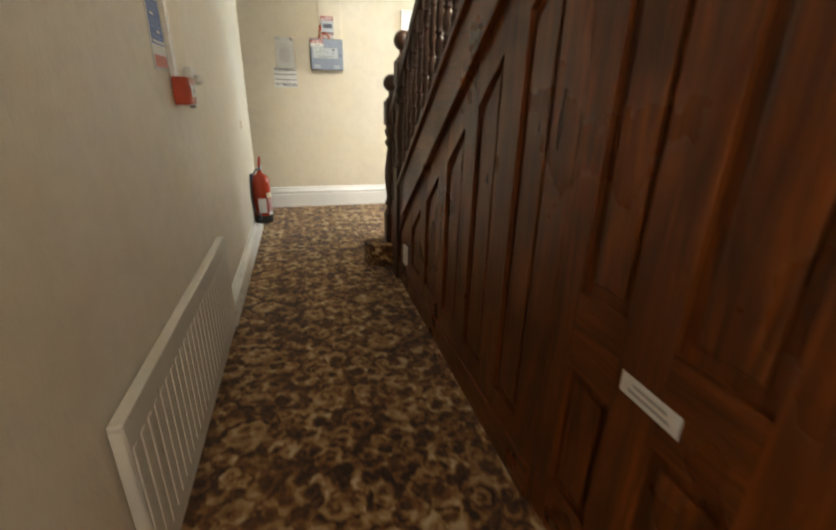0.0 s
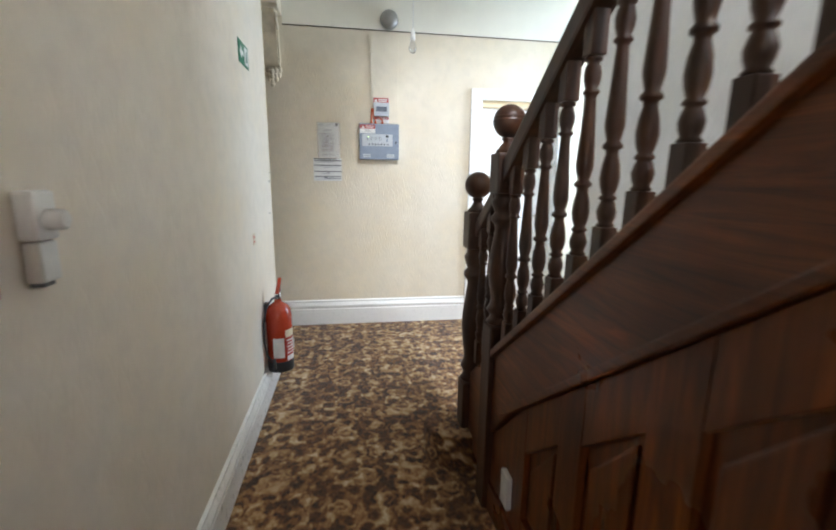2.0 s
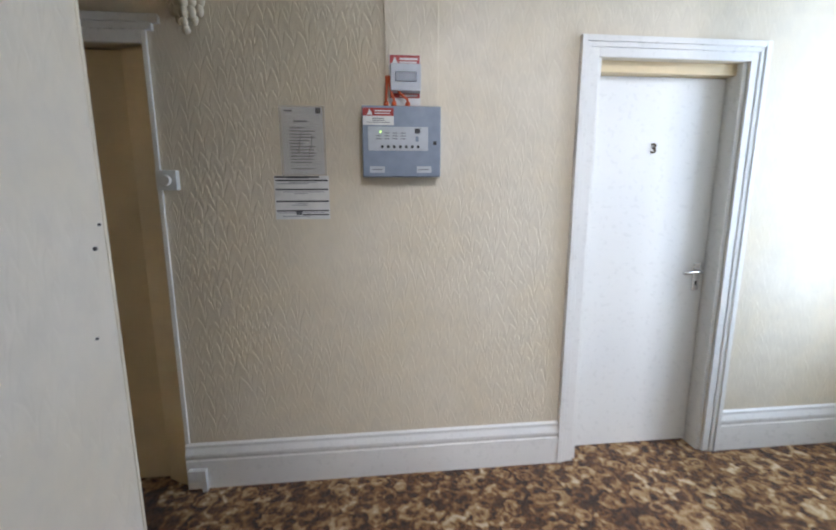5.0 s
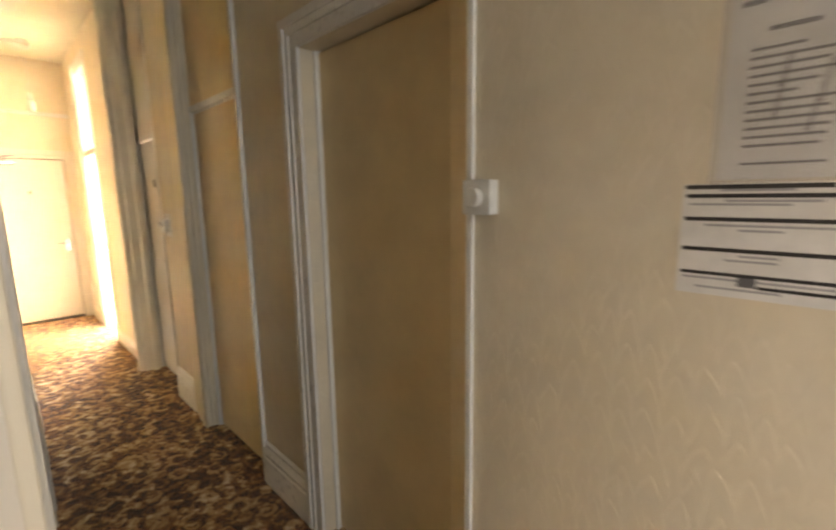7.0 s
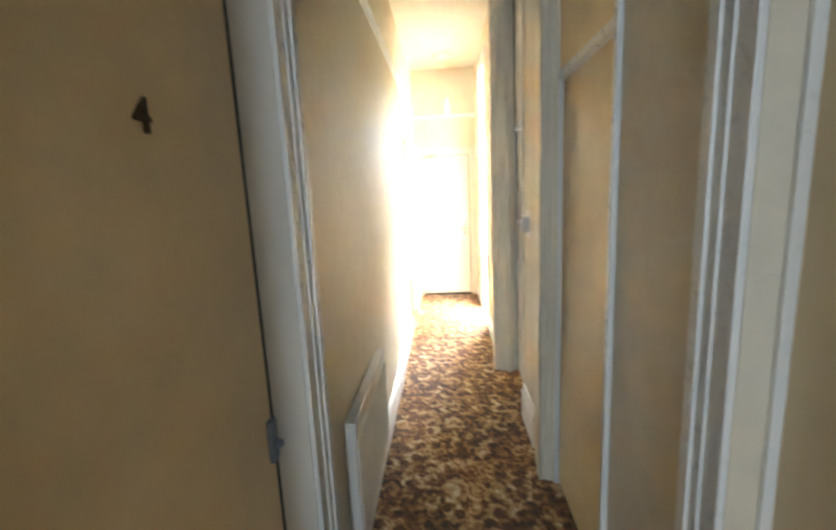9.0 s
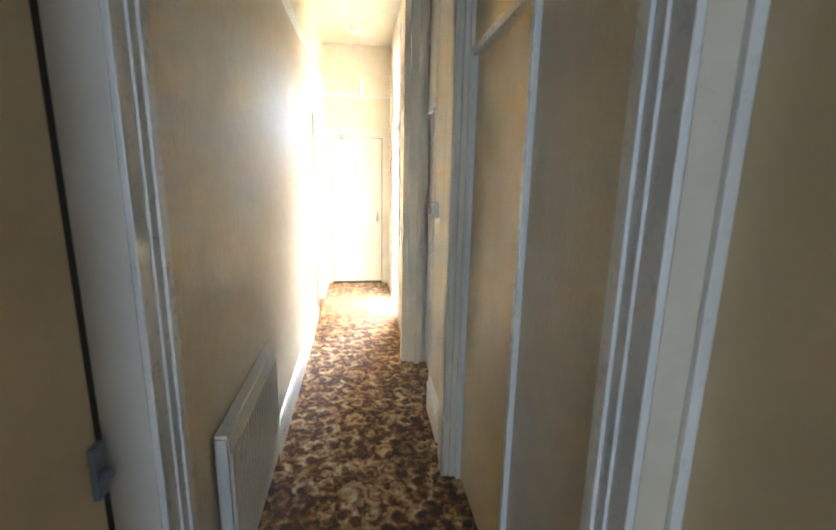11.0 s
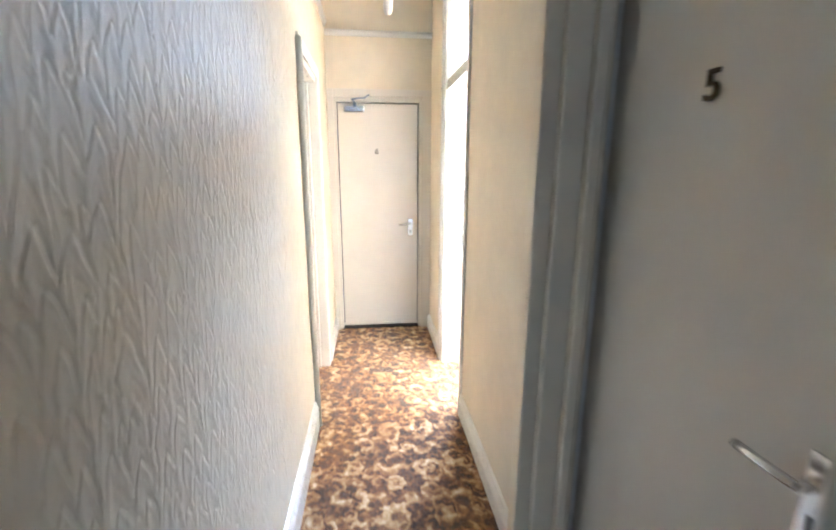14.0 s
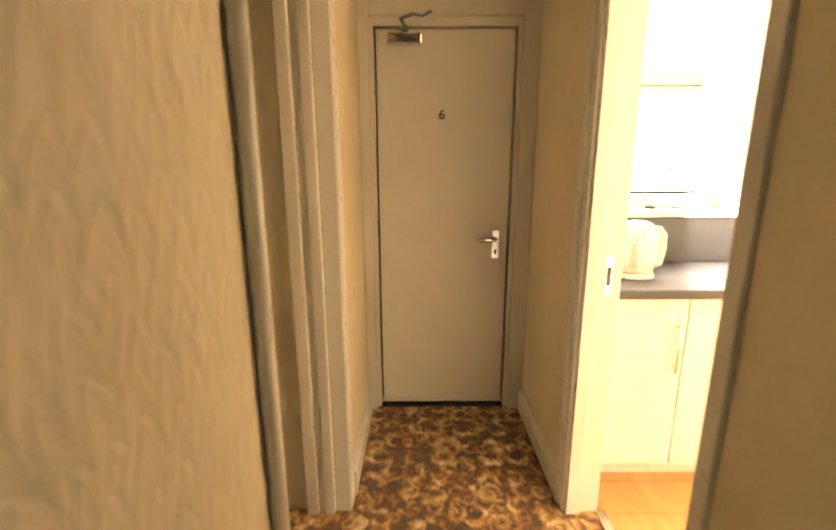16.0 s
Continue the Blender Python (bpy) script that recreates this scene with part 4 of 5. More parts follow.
def breaker_box():
    b = thing("breaker_box", "small grey breaker box with red warning labels", "breaker box", pose(1.038, 5.443, 1.834))
    part("case", box(0, 0.131, -0.055, -0.001, 0.042, 0.152, 0.004), M_FASCIA, b)
    part("window", box(0.02, 0.112, -0.06, -0.055, 0.078, 0.118, 0.003), M_SMOKE, b, "smoked breaker window")
    for z0, z1 in ((0.155, 0.198), (0.021, 0.040)):
        l = part("warning_label", box(0, 0.131, -0.004, -0.001, z0, z1), M_REDDARK, b, "red warning label")
        if z0 > 0.1:
            part("warning_triangle", prism([(0.008, z0 + 0.006), (0.036, z0 + 0.006), (0.022, z1 - 0.006)], 1, -0.005, -0.004), M_SHEET, l)
        bars([(0.042, 0.122, z0 + 0.55 * (z1 - z0), z0 + 0.75 * (z1 - z0)), (0.042, 0.118, z0 + 0.25 * (z1 - z0), z0 + 0.4 * (z1 - z0))], -0.004, 0.0008, M_SHEET, "print_light", l)
    part("white_label", box(0.0, 0.131, -0.0035, -0.001, -0.008, 0.019), M_SHEET, b)
    part("back_plate", box(-0.004, 0.135, -0.001, 0.0, -0.01, 0.2), M_SHEET, b)


def alarm_cables():
    c = thing("alarm_cables", "three orange fire cables dropping into the alarm panel", "cable")
    for i, (x0, x1) in enumerate(((1.022, 1.018), (1.03, 1.052), (1.036, 1.112))):
        part("cable", tube([(x0, 5.425 - 0.004 * i, 1.94), (x0 + 0.1 * (x1 - x0), 5.415, 1.915), (x0 + 0.6 * (x1 - x0), 5.405, 1.865), (x1, 5.40, 1.84), (x1, 5.40, 1.808)], 0.0055, 8), M_ORANGE, c)
        part("gland", lathe([(0.011, 1.81), (0.011, 1.822), (0.0085, 1.832)], 10, None, (x1, 5.40, 0)), M_ORANGE, c)


def notices():
    n = thing("notice", "printed notice in a clear plastic wallet pinned to wall", "notice", pose(0.562, 5.46, 1.524))
    part("sheet", box(0, 0.176, -0.002, -0.0008, 0, 0.288), M_SHEET, n)
    rnd = random.Random(5)
    rows = [(0.03, 0.03 + rnd.uniform(0.06, 0.115), 0.05 + 0.0135 * i, 0.0545 + 0.0135 * i) for i in range(12)]
    bars(rows + [(0.03, 0.135, 0.022, 0.026), (0.05, 0.11, 0.225, 0.232), (0.012, 0.045, 0.268, 0.276)], -0.002, 0.0006, M_GREYINK, "print", n)
    part("stamp", box(0.145, 0.168, -0.0028, -0.002, 0.262, 0.286), M_BLACK, n, "black square emblem")
    for x, z, l in ((0.062, 0.09, 0.06), (0.068, 0.14, 0.05), (0.105, 0.07, 0.05), (0.115, 0.11, 0.06)):
        part("wallet_crease", prism([(x, z), (x + 0.008, z), (x + 0.016, z + l), (x + 0.010, z + l)], 1, -0.0045, -0.0030), M_CLEAR, n)
    part("wallet", box(-0.012, 0.186, -0.0030, -0.0024, -0.006, 0.294), M_CLEAR, n, "clear plastic wallet")
    c = thing("chart_notice", "white notice with four ruled black bands", "notice", pose(0.513, 5.46, 1.322))
    part("sheet", box(0, 0.243, -0.002, -0.0008, 0, 0.195), M_SHEET, c)
    rows = [(0.004, 0.20, 0.186, 0.1935), (0.006, 0.238, 0.171, 0.178), (0.006, 0.238, 0.131, 0.138), (0.006, 0.238, 0.078, 0.085), (0.006, 0.238, 0.036, 0.042), (0.12, 0.238, 0.018, 0.0235)]
    bars(rows, -0.002, 0.0008, M_BLACK, "ruled_band", c)
    grey = [(0.01 + rnd.uniform(0, 0.1), 0.13 + rnd.uniform(0, 0.1), z, z + 0.004) for z in (0.182, 0.164, 0.158, 0.122, 0.114, 0.07, 0.062, 0.028, 0.012)]
    bars(grey, -0.002, 0.0006, M_PALEINK, "print", c)
    part("emblem", box(0.092, 0.118, -0.0028, -0.002, 0.020, 0.036), M_GREYINK, c)


M_PALEINK = plain("pale_ink", (0.40, 0.40, 0.41), 0.6)
M_CLEAR, _t, _b = material("clear_plastic")
_b.inputs["Alpha"].default_value, _b.inputs["Roughness"].default_value = 0.22, 0.12


def conduit_and_timer():
    c = thing("conduit", "white surface conduit up the wall edge", "conduit")
    part("channel", box(0.022, 0.042, 5.445, 5.459, 0.24, 1.455, 0.003), M_WHITE, c)
    part("channel", box(0.022, 0.042, 5.445, 5.459, 1.54, 2.16, 0.003), M_WHITE, c)
    t = thing("push_timer", "white square push-button light timer switch", "light switch", pose(0.032, 5.46, 1.455))
    part("back_box", box(0, 0.082, -0.032, -0.001, 0, 0.084, 0.003), M_PLASTIC, t)
    part("cover", box(-0.001, 0.083, -0.040, -0.032, -0.001, 0.085, 0.003), M_PLASTIC, t)
    part("button", lathe([(0.021, -0.062), (0.023, -0.058), (0.023, -0.04)], 20, None, (0.041, 0, 0.042), 1), M_PLASTIC, t)
    b = thing("boxing", "cream boxed cable chase above the alarm panel", "boxing")
    part("board", box(1.016, 1.254, 5.444, 5.459, 1.82, 2.523, 0.003), M_PAPER_FAINT, b)
    s = thing("junction_cover", "small white cable cover at the skirting end", "cable cover")
    part("cover", box(0.035, 0.12, 5.405, 5.435, 0.06, 0.115, 0.004), M_PLASTIC, s)
    part("stub", box(0.095, 0.12, 5.41, 5.435, 0.0, 0.06, 0.003), M_PLASTIC, s)


def alarm_bell():
    b = thing("alarm_bell", "round grey alarm bell on the frieze", "alarm bell", pose(1.172, 5.46, 2.645))
    part("mount", lathe([(0.05, -0.035), (0.05, -0.001)], 20, None, (0, 0, 0), 1), M_BLACK, b)
    part("gong", lathe([(0.006, -0.095), (0.03, -0.092), (0.058, -0.082), (0.072, -0.065), (0.077, -0.045), (0.077, -0.035)], 28, None, (0, 0, 0), 1), M_BELL, b, "dull metal gong")


M_BELL = plain("bell_metal", (0.34, 0.33, 0.31), 0.35, 0.7)


def pendant(x, y, bottom, bulb, label):
    p = thing("pendant_light", label, "pendant light")
    part("rose", lathe([(0.012, H - 0.035), (0.03, H - 0.028), (0.045, H - 0.012), (0.047, H - 0.001)], 20, None, (x, y, 0)), M_PLASTIC, p)
    part("flex", tube([(x, y, H - 0.03), (x + 0.002, y, (H + bottom) / 2), (x, y, bottom + 0.15)], 0.0035, 6), M_PLASTIC, p)
    part("lampholder", lathe([(0.006, bottom + 0.165), (0.012, bottom + 0.155), (0.016, bottom + 0.14), (0.019, bottom + 0.11), (0.019, bottom + 0.085)][::-1], 14, None, (x, y, 0)), M_PLASTIC, p)
    if bulb == "clear":
        g = part("bulb", lathe([(0.003, bottom), (0.016, bottom + 0.004), (0.027, bottom + 0.018), (0.030, bottom + 0.035), (0.024, bottom + 0.058), (0.014, bottom + 0.08), (0.013, bottom + 0.09)], 18, None, (x, y, 0)), M_GLASS, p, "unlit clear bulb")
        g.visible_shadow = False
    else:
        part("bulb", lathe([(0.004, bottom - 0.03), (0.02, bottom - 0.024), (0.03, bottom), (0.03, bottom + 0.05), (0.02, bottom + 0.085)], 18, None, (x, y, 0)), M_PLASTIC, p, "unlit white bulb")


def ceiling_light(x, y):
    c = thing("ceiling_light", "round white flush ceiling light, unlit", "ceiling light", group="corridor ceiling lights")
    part("base", lathe([(0.115, H - 0.02), (0.12, H - 0.001)], 28, None, (x, y, 0)), M_PLASTIC, c)
    part("diffuser", lathe([(0.004, H - 0.075), (0.05, H - 0.072), (0.085, H - 0.06), (0.108, H - 0.04), (0.112, H - 0.02)], 28, None, (x, y, 0)), M_PLASTIC, c)


def corbel(m, label):
    """A plaster scroll bracket with a leafy drop; its back on y 0, leaning out towards -y."""
    c = thing("corbel", label, "corbel", m)
    side = [(0, 0.62), (-0.17, 0.62), (-0.175, 0.56), (-0.15, 0.50), (-0.12, 0.44), (-0.10, 0.36), (-0.085, 0.28), (-0.07, 0.20), (0, 0.18)]
    part("bracket", prism(side, 0, -0.055, 0.055, None, 0.006), M_PLASTER, c)
    part("abacus", box(-0.085, 0.085, -0.19, 0, 0.60, 0.64, 0.008), M_PLASTER, c)
    for x in (-0.062, 0.062):
        bm = bmesh.new()
        tube([(x, -0.10, 0.47), (x, -0.155, 0.52), (x, -0.165, 0.56), (x, -0.135, 0.58), (x, -0.115, 0.555), (x, -0.13, 0.535)], 0.012, 8, bm)
        tube([(x, -0.10, 0.47), (x, -0.075, 0.36), (x, -0.055, 0.26), (x, -0.065, 0.20), (x, -0.085, 0.195), (x, -0.082, 0.22)], 0.010, 8, bm)
        part("scroll", bm, M_PLASTER, c)
    for z, r, n, spread in ((0.165, 0.030, 5, 0.056), (0.125, 0.027, 5, 0.050), (0.09, 0.022, 3, 0.030)):
        for k in range(n):
            u = (k - (n - 1) / 2) / ((n - 1) / 2)
            bm = lathe([(0.002, -1.0), (0.55, -0.8), (0.85, -0.4), (0.95, 0.0), (0.75, 0.55), (0.1, 1.0)], 10)
            bm.transform(pose(u * spread, -0.06 + 0.03 * abs(u), z + 0.02 * abs(u), 10, 0, 0) @ Matrix.Diagonal((r * 0.75, r * 0.7, r, 1)))
            part("leaf_lobe", bm, M_PLASTER, c)
    part("drop", lathe([(0.003, 0.045), (0.012, 0.05), (0.018, 0.062), (0.015, 0.076), (0.008, 0.085)], 12, None, (0, -0.05, 0)), M_PLASTER, c)
    return c


M_PLASTER = painted("cream_plaster", (0.80, 0.70, 0.53), 0.35, 0.1, 0.001, 9.0)
alarm_panel()
breaker_box()
alarm_cables()
notices()
conduit_and_timer()
alarm_bell()
pendant(1.30, 4.90, 2.26, "clear", "bare clear bulb hanging on a white flex")
pendant(-5.42, 5.03, 2.44, "white", "white bulb hanging on a flex in the corridor")
ceiling_light(-5.56, 4.99)
ceiling_light(-3.44, 5.0)
corbel(pose(0.215, 5.459, 2.03), "ornate cream plaster scroll corbel on the far wall")
corbel(pose(0.215, 4.557, 2.03, 0, 0, 180), "ornate cream plaster scroll corbel at the wall corner")


# ---- hallway left wall ----
def exit_sign():
    e = thing("exit_sign", "green fire exit sign with white arrow and figure", "sign", pose(0.30, 3.88, 1.91, 0, 0, 90))
    part("plate", box(0, 0.205, -0.004, -0.001, 0, 0.108, 0.001), M_GREEN, e)
    arrow = [(0.022, 0.054), (0.06, 0.088), (0.06, 0.066), (0.098, 0.066), (0.098, 0.042), (0.06, 0.042), (0.06, 0.02)]
    part("arrow", prism(arrow, 1, -0.005, -0.004), M_SHEET, e)
    part("doorway_mark", box(0.118, 0.19, -0.005, -0.004, 0.012, 0.096), M_SHEET, e)
    part("running_mark", prism([(0.13, 0.02), (0.15, 0.045), (0.145, 0.062), (0.16, 0.08), (0.17, 0.08), (0.162, 0.055), (0.178, 0.03), (0.165, 0.028), (0.153, 0.04), (0.14, 0.014)], 1, -0.006, -0.005), M_GREEN, e)


def fire_poster():
    p = thing("fire_notice", "blue and white fire action notice above the call point", "notice", pose(0.30, 1.895, 1.305, 0, 0, 90))
    part("sheet", box(0, 0.165, -0.004, -0.001, 0, 0.30), M_SHEET, p)
    b = part("blue_field", box(0.014, 0.152, -0.0048, -0.004, 0.078, 0.243), M_BLUE, p, "blue printed panel")
    words(b, "Fire Action", pose(0.083, -0.0052, 0.222, 90, 0, 0), 0.026, M_SHEET)
    bars([(0.022, 0.144, 0.082, 0.09), (0.04, 0.075, 0.165, 0.172), (0.085, 0.115, 0.115, 0.122)], -0.0048, 0.0006, M_SHEET, "print_light", b)
    bars([(0.022, 0.022 + w, z, z + 0.003) for w, z in ((0.1, 0.2), (0.085, 0.19), (0.11, 0.18), (0.1, 0.15), (0.09, 0.14), (0.1, 0.13), (0.08, 0.105), (0.1, 0.098))], -0.0048, 0.0005, M_PALEBLUE, "print", b)
    part("flame_disc", lathe([(0.016, -0.0052), (0.016, -0.004)], 18, None, (0.083, 0, 0.27), 1), M_BLUE, p)
    part("red_band", box(0.014, 0.152, -0.0048, -0.004, 0.008, 0.045), M_PINKRED, p)


M_PALEBLUE = plain("pale_blue_print", (0.18, 0.30, 0.58), 0.5)
M_PINKRED = plain("faded_red_print", (0.62, 0.16, 0.12), 0.5)


def call_point():
    c = thing("call_point", "red break-glass fire call point on the wall", "call point", pose(0.30, 2.07, 1.19, 0, 0, 90))
    part("body", box(0, 0.095, -0.056, -0.001, 0, 0.10, 0.006), M_RED, c)
    f = part("front", box(0.004, 0.091, -0.060, -0.056, 0.004, 0.096, 0.003), M_RED, c)
    part("glass_label", box(0.022, 0.073, -0.0625, -0.060, 0.028, 0.072, 0.002), M_SHEET, f, "white break-glass label")
    bars([(0.028, 0.067, 0.052, 0.056), (0.034, 0.061, 0.042, 0.046)], -0.0625, 0.0008, M_GREYINK, "print", f)
    t = thing("trunking", "white vertical cable trunking above the call point", "trunking")
    part("channel", box(0.301, 0.318, 2.075, 2.118, 1.29, H, 0.002), M_WHITE, t)


def key_guard():
    k = thing("wall_sensor", "small white two-part wall unit with a knob", "wall unit", pose(0.30, 2.29, 1.175, 0, 0, 90))
    part("upper_body", box(0, 0.055, -0.034, -0.001, 0.078, 0.16, 0.007), M_PLASTIC, k)
    part("knob", lathe([(0.012, -0.062), (0.017, -0.058), (0.018, -0.034)], 16, None, (0.03, 0, 0.112), 1), M_PLASTIC, k)
    part("lower_body", box(0.004, 0.051, -0.03, -0.001, 0.008, 0.076, 0.005), M_PLASTIC, k)
    part("foot", box(0.012, 0.04, -0.024, -0.001, 0.0, 0.007, 0.002), M_GREYINK, k)


def extinguisher():
    x, y, z = 0.382, 4.13, 0.186
    e = thing("fire_extinguisher", "red fire extinguisher with black base hung on the wall", "fire extinguisher")
    r = 0.076
    body = [(0.06, z), (0.072, z + 0.006), (r, z + 0.02), (r, z + 0.34), (0.072, z + 0.375), (0.058, z + 0.40), (0.035, z + 0.418), (0.022, z + 0.425), (0.02, z + 0.445)]
    part("cylinder", lathe(body, 32, None, (x, y, 0)), M_RED, e)
    part("base_skirt", lathe([(r + 0.0015, z - 0.004), (r + 0.003, z), (r + 0.003, z + 0.058), (r + 0.001, z + 0.062)], 32, None, (x, y, 0)), M_BLACK, e, "black plastic base")
    head = part("valve_head", lathe([(0.018, z + 0.44), (0.02, z + 0.45), (0.02, z + 0.475), (0.014, z + 0.485)], 14, None, (x, y, 0)), M_CHROME, e)
    part("lever", prism([(y - 0.02, z + 0.478), (y - 0.02, z + 0.49), (y + 0.10, z + 0.555), (y + 0.105, z + 0.545), (y + 0.01, z + 0.476)], 0, x - 0.011, x + 0.011, None, 0.003), M_RED, head)
    part("carry_handle", prism([(y - 0.02, z + 0.462), (y - 0.02, z + 0.474), (y + 0.09, z + 0.492), (y + 0.095, z + 0.482), (y + 0.01, z + 0.46)], 0, x - 0.010, x + 0.010, None, 0.003), M_BLACK, head)
    bm = tube([(x, y - 0.018, z + 0.462), (x - 0.022, y - 0.06, z + 0.462), (x - 0.05, y - 0.095, z + 0.42), (x - 0.068, y - 0.11, z + 0.33), (x - 0.070, y - 0.112, z + 0.22),
               (x - 0.060, y - 0.108, z + 0.13), (x - 0.04, y - 0.095, z + 0.085)], 0.0065, 8)
    lathe([(0.011, z + 0.03), (0.015, z + 0.05), (0.011, z + 0.09)], 10, bm, (x - 0.025, y - 0.09, 0))
    part("hose", bm, M_BLACK, e, "black rubber hose")

    def wrap(name, a0, a1, z0, z1, mat, lift=0.0012, label=""):
        bm = bmesh.new()
        n = 10
        low = [bm.verts.new((x + (r + lift) * math.cos(radians(a0 + (a1 - a0) * i / n)), y + (r + lift) * math.sin(radians(a0 + (a1 - a0) * i / n)), z0)) for i in range(n + 1)]
        high = [bm.verts.new((v.co.x, v.co.y, z1)) for v in low]
        for i in range(n):
            bm.faces.new((low[i], low[i + 1], high[i + 1], high[i])).smooth = True
        return part(name, bm, mat, e, label)

    wrap("white_label", -112, -62, z + 0.09, z + 0.215, M_SHEET, label="white service label")
    wrap("cream_band", -56, 40, z + 0.215, z + 0.262, M_CREAMLABEL)
    lab = wrap("red_label", -56, 40, z + 0.10, z + 0.213, M_REDDARK)
    for i in range(5):
        wrap("print_light", -50 + 3 * (i % 2), 30 - 5 * (i % 3), z + 0.112 + 0.02 * i, z + 0.12 + 0.02 * i, M_SHEET, 0.0022)
    wrap("white_foot_label", -50, 25, z + 0.066, z + 0.098, M_SHEET)
    br = part("wall_bracket", box(0.301, 0.325, y - 0.02, y + 0.02, z + 0.30, z + 0.42, 0.002), M_BLACK, e)
    part("safety_tag", box(x + 0.06, x + 0.085, y - 0.005, y - 0.003, z + 0.13, z + 0.19), M_SHEET, e)
    st = thing("safety_sticker", "small faded red and cream sticker on wall", "sticker", pose(0.30, 3.94, 0.985, 0, 0, 90))
    part("sticker", box(0, 0.06, -0.0025, -0.001, 0, 0.065), M_CREAMLABEL, st)
    bars([(0.008, 0.02, 0.008, 0.056), (0.026, 0.05, 0.04, 0.05), (0.026, 0.05, 0.015, 0.022)], -0.0025, 0.0006, M_PINKRED, "print", st)


M_CREAMLABEL = plain("cream_label", (0.72, 0.62, 0.45), 0.5)


def small_hall_things():
    p = thing("white_plate", "small white plastic plate on the panelling foot", "plate")
    part("plate", box(XP - 0.022, XP - 0.001, 2.795, 2.862, 0.185, 0.315, 0.006), M_PLASTIC, p)
    l = thing("door_label", "white printed label on the cupboard door rail", "label", pose(XP - 0.004, 0.815, 0.652, 0, 0, -90))
    part("label_plate", box(0, 0.158, -0.0025, -0.0005, 0, 0.048, 0.0008), M_SHEET, l)
    bars([(0.035, 0.125, 0.028, 0.036), (0.025, 0.135, 0.012, 0.02)], -0.0025, 0.0008, M_PALEINK, "print", l)
    m = thing("blue_mat", "blue mat lying on the landing carpet", "mat")
    part("mat", box(2.58, 3.05, 4.43, 4.75, 0.0, 0.012, 0.005), M_MAT, m)
    for x, y, z, s in ((0.302, 4.508, 1.326, 0.005), (0.302, 4.47, 1.12, 0.003), (0.302, 4.535, 1.38, 0.003)):
        n = thing("wall_nail", "small dark nail head in the wall", "nail")
        part("nail", lathe([(s, x - 0.003), (s, x + 0.003)], 8, None, (0, y, z), 0), M_BLACK, n)


M_MAT = plain("blue_mat_fabric", (0.02, 0.10, 0.28), 0.9)
exit_sign()
fire_poster()
call_point()
key_guard()
extinguisher()
small_hall_things()


# ---- corridor small things ----
def fused_switch():
    f = thing("light_timer", "white push timer switch on a square plate", "light switch", pose(-2.735, 5.46, 1.238))
    part("pattress", box(0, 0.15, -0.004, -0.001, 0, 0.158, 0.003), M_PLASTIC, f)
    part("back_box", box(0.028, 0.118, -0.034, -0.004, 0.035, 0.125, 0.003), M_PLASTIC, f)
    part("cover", box(0.027, 0.119, -0.042, -0.034, 0.034, 0.126, 0.003), M_PLASTIC, f)
    part("button", lathe([(0.02, -0.066), (0.023, -0.062), (0.023, -0.042)], 20, None, (0.072, 0, 0.082), 1), M_PLASTIC, f)


def loose_cable():
    c = thing("loose_cable", "thin white cable up the wall by the end door", "cable")
    part("cable", tube([(XE + 0.03, 4.60, 0.004), (XE + 0.10, 4.588, 0.05), (XE + 0.13, 4.583, 0.14), (XE + 0.09, 4.583, 0.25), (XE + 0.06, 4.566, 0.4)], 0.003, 6), M_PLASTIC, c)


fused_switch()
loose_cable()


# ---- kitchen ----
fk = tagged(part("floor_kitchen", box(-6.0, -3.4, 5.56, 7.9, -0.08, -0.006), M_LAMINATE), "orange wood-effect laminate kitchen floor", "floor", kind="structure")


def cabinet(y0, y1, handle_y, label):
    c = thing("base_cabinet", label, "kitchen cabinet", group="kitchen base cabinets")
    part("body", box(-5.96, -5.535, y0, y1, 0.14, 0.862), M_KITCHEN, c)
    d = part("door", box(-5.533, -5.515, y0 + 0.002, y1 - 0.002, 0.145, 0.855, 0.002), M_KITCHEN, c)
    h = tube([(-5.49, handle_y, 0.56), (-5.49, handle_y, 0.77)], 0.006, 8)
    for z in (0.585, 0.745):
        tube([(-5.514, handle_y, z), (-5.49, handle_y, z)], 0.005, 8, h)
    part("handle", h, M_CHROME, d, "brushed steel bar handle")
    part("screw_cap", lathe([(0.009, -5.516), (0.009, -5.512)], 10, None, (0, handle_y - 0.03, 0.80), 0), M_CHROME, d)
    part("kickboard", box(-5.66, -5.645, y0, y1, 0.0, 0.138), M_KITCHEN, c)


M_KITCHEN = painted("cream_cabinet", (0.84, 0.84, 0.83), 0.3, 0.03, 0.0002)
cabinet(5.548, 5.862, 5.825, "cream kitchen base cabinet with bar handle, closed")
cabinet(5.864, 6.42, 6.36, "cream kitchen base cabinet with bar handle, closed")
cabinet(6.422, 6.92, 6.86, "cream kitchen base cabinet with bar handle, closed")
w = thing("worktop", "dark grey laminate kitchen worktop with upstand", "worktop")
part("top", box(-5.965, -5.475, 5.545, 7.2, 0.863, 0.90, 0.006), M_WORKTOP, w)
part("upstand", box(-5.968, -5.945, 5.545, 7.2, 0.901, 1.11, 0.003), M_WORKTOP, w)


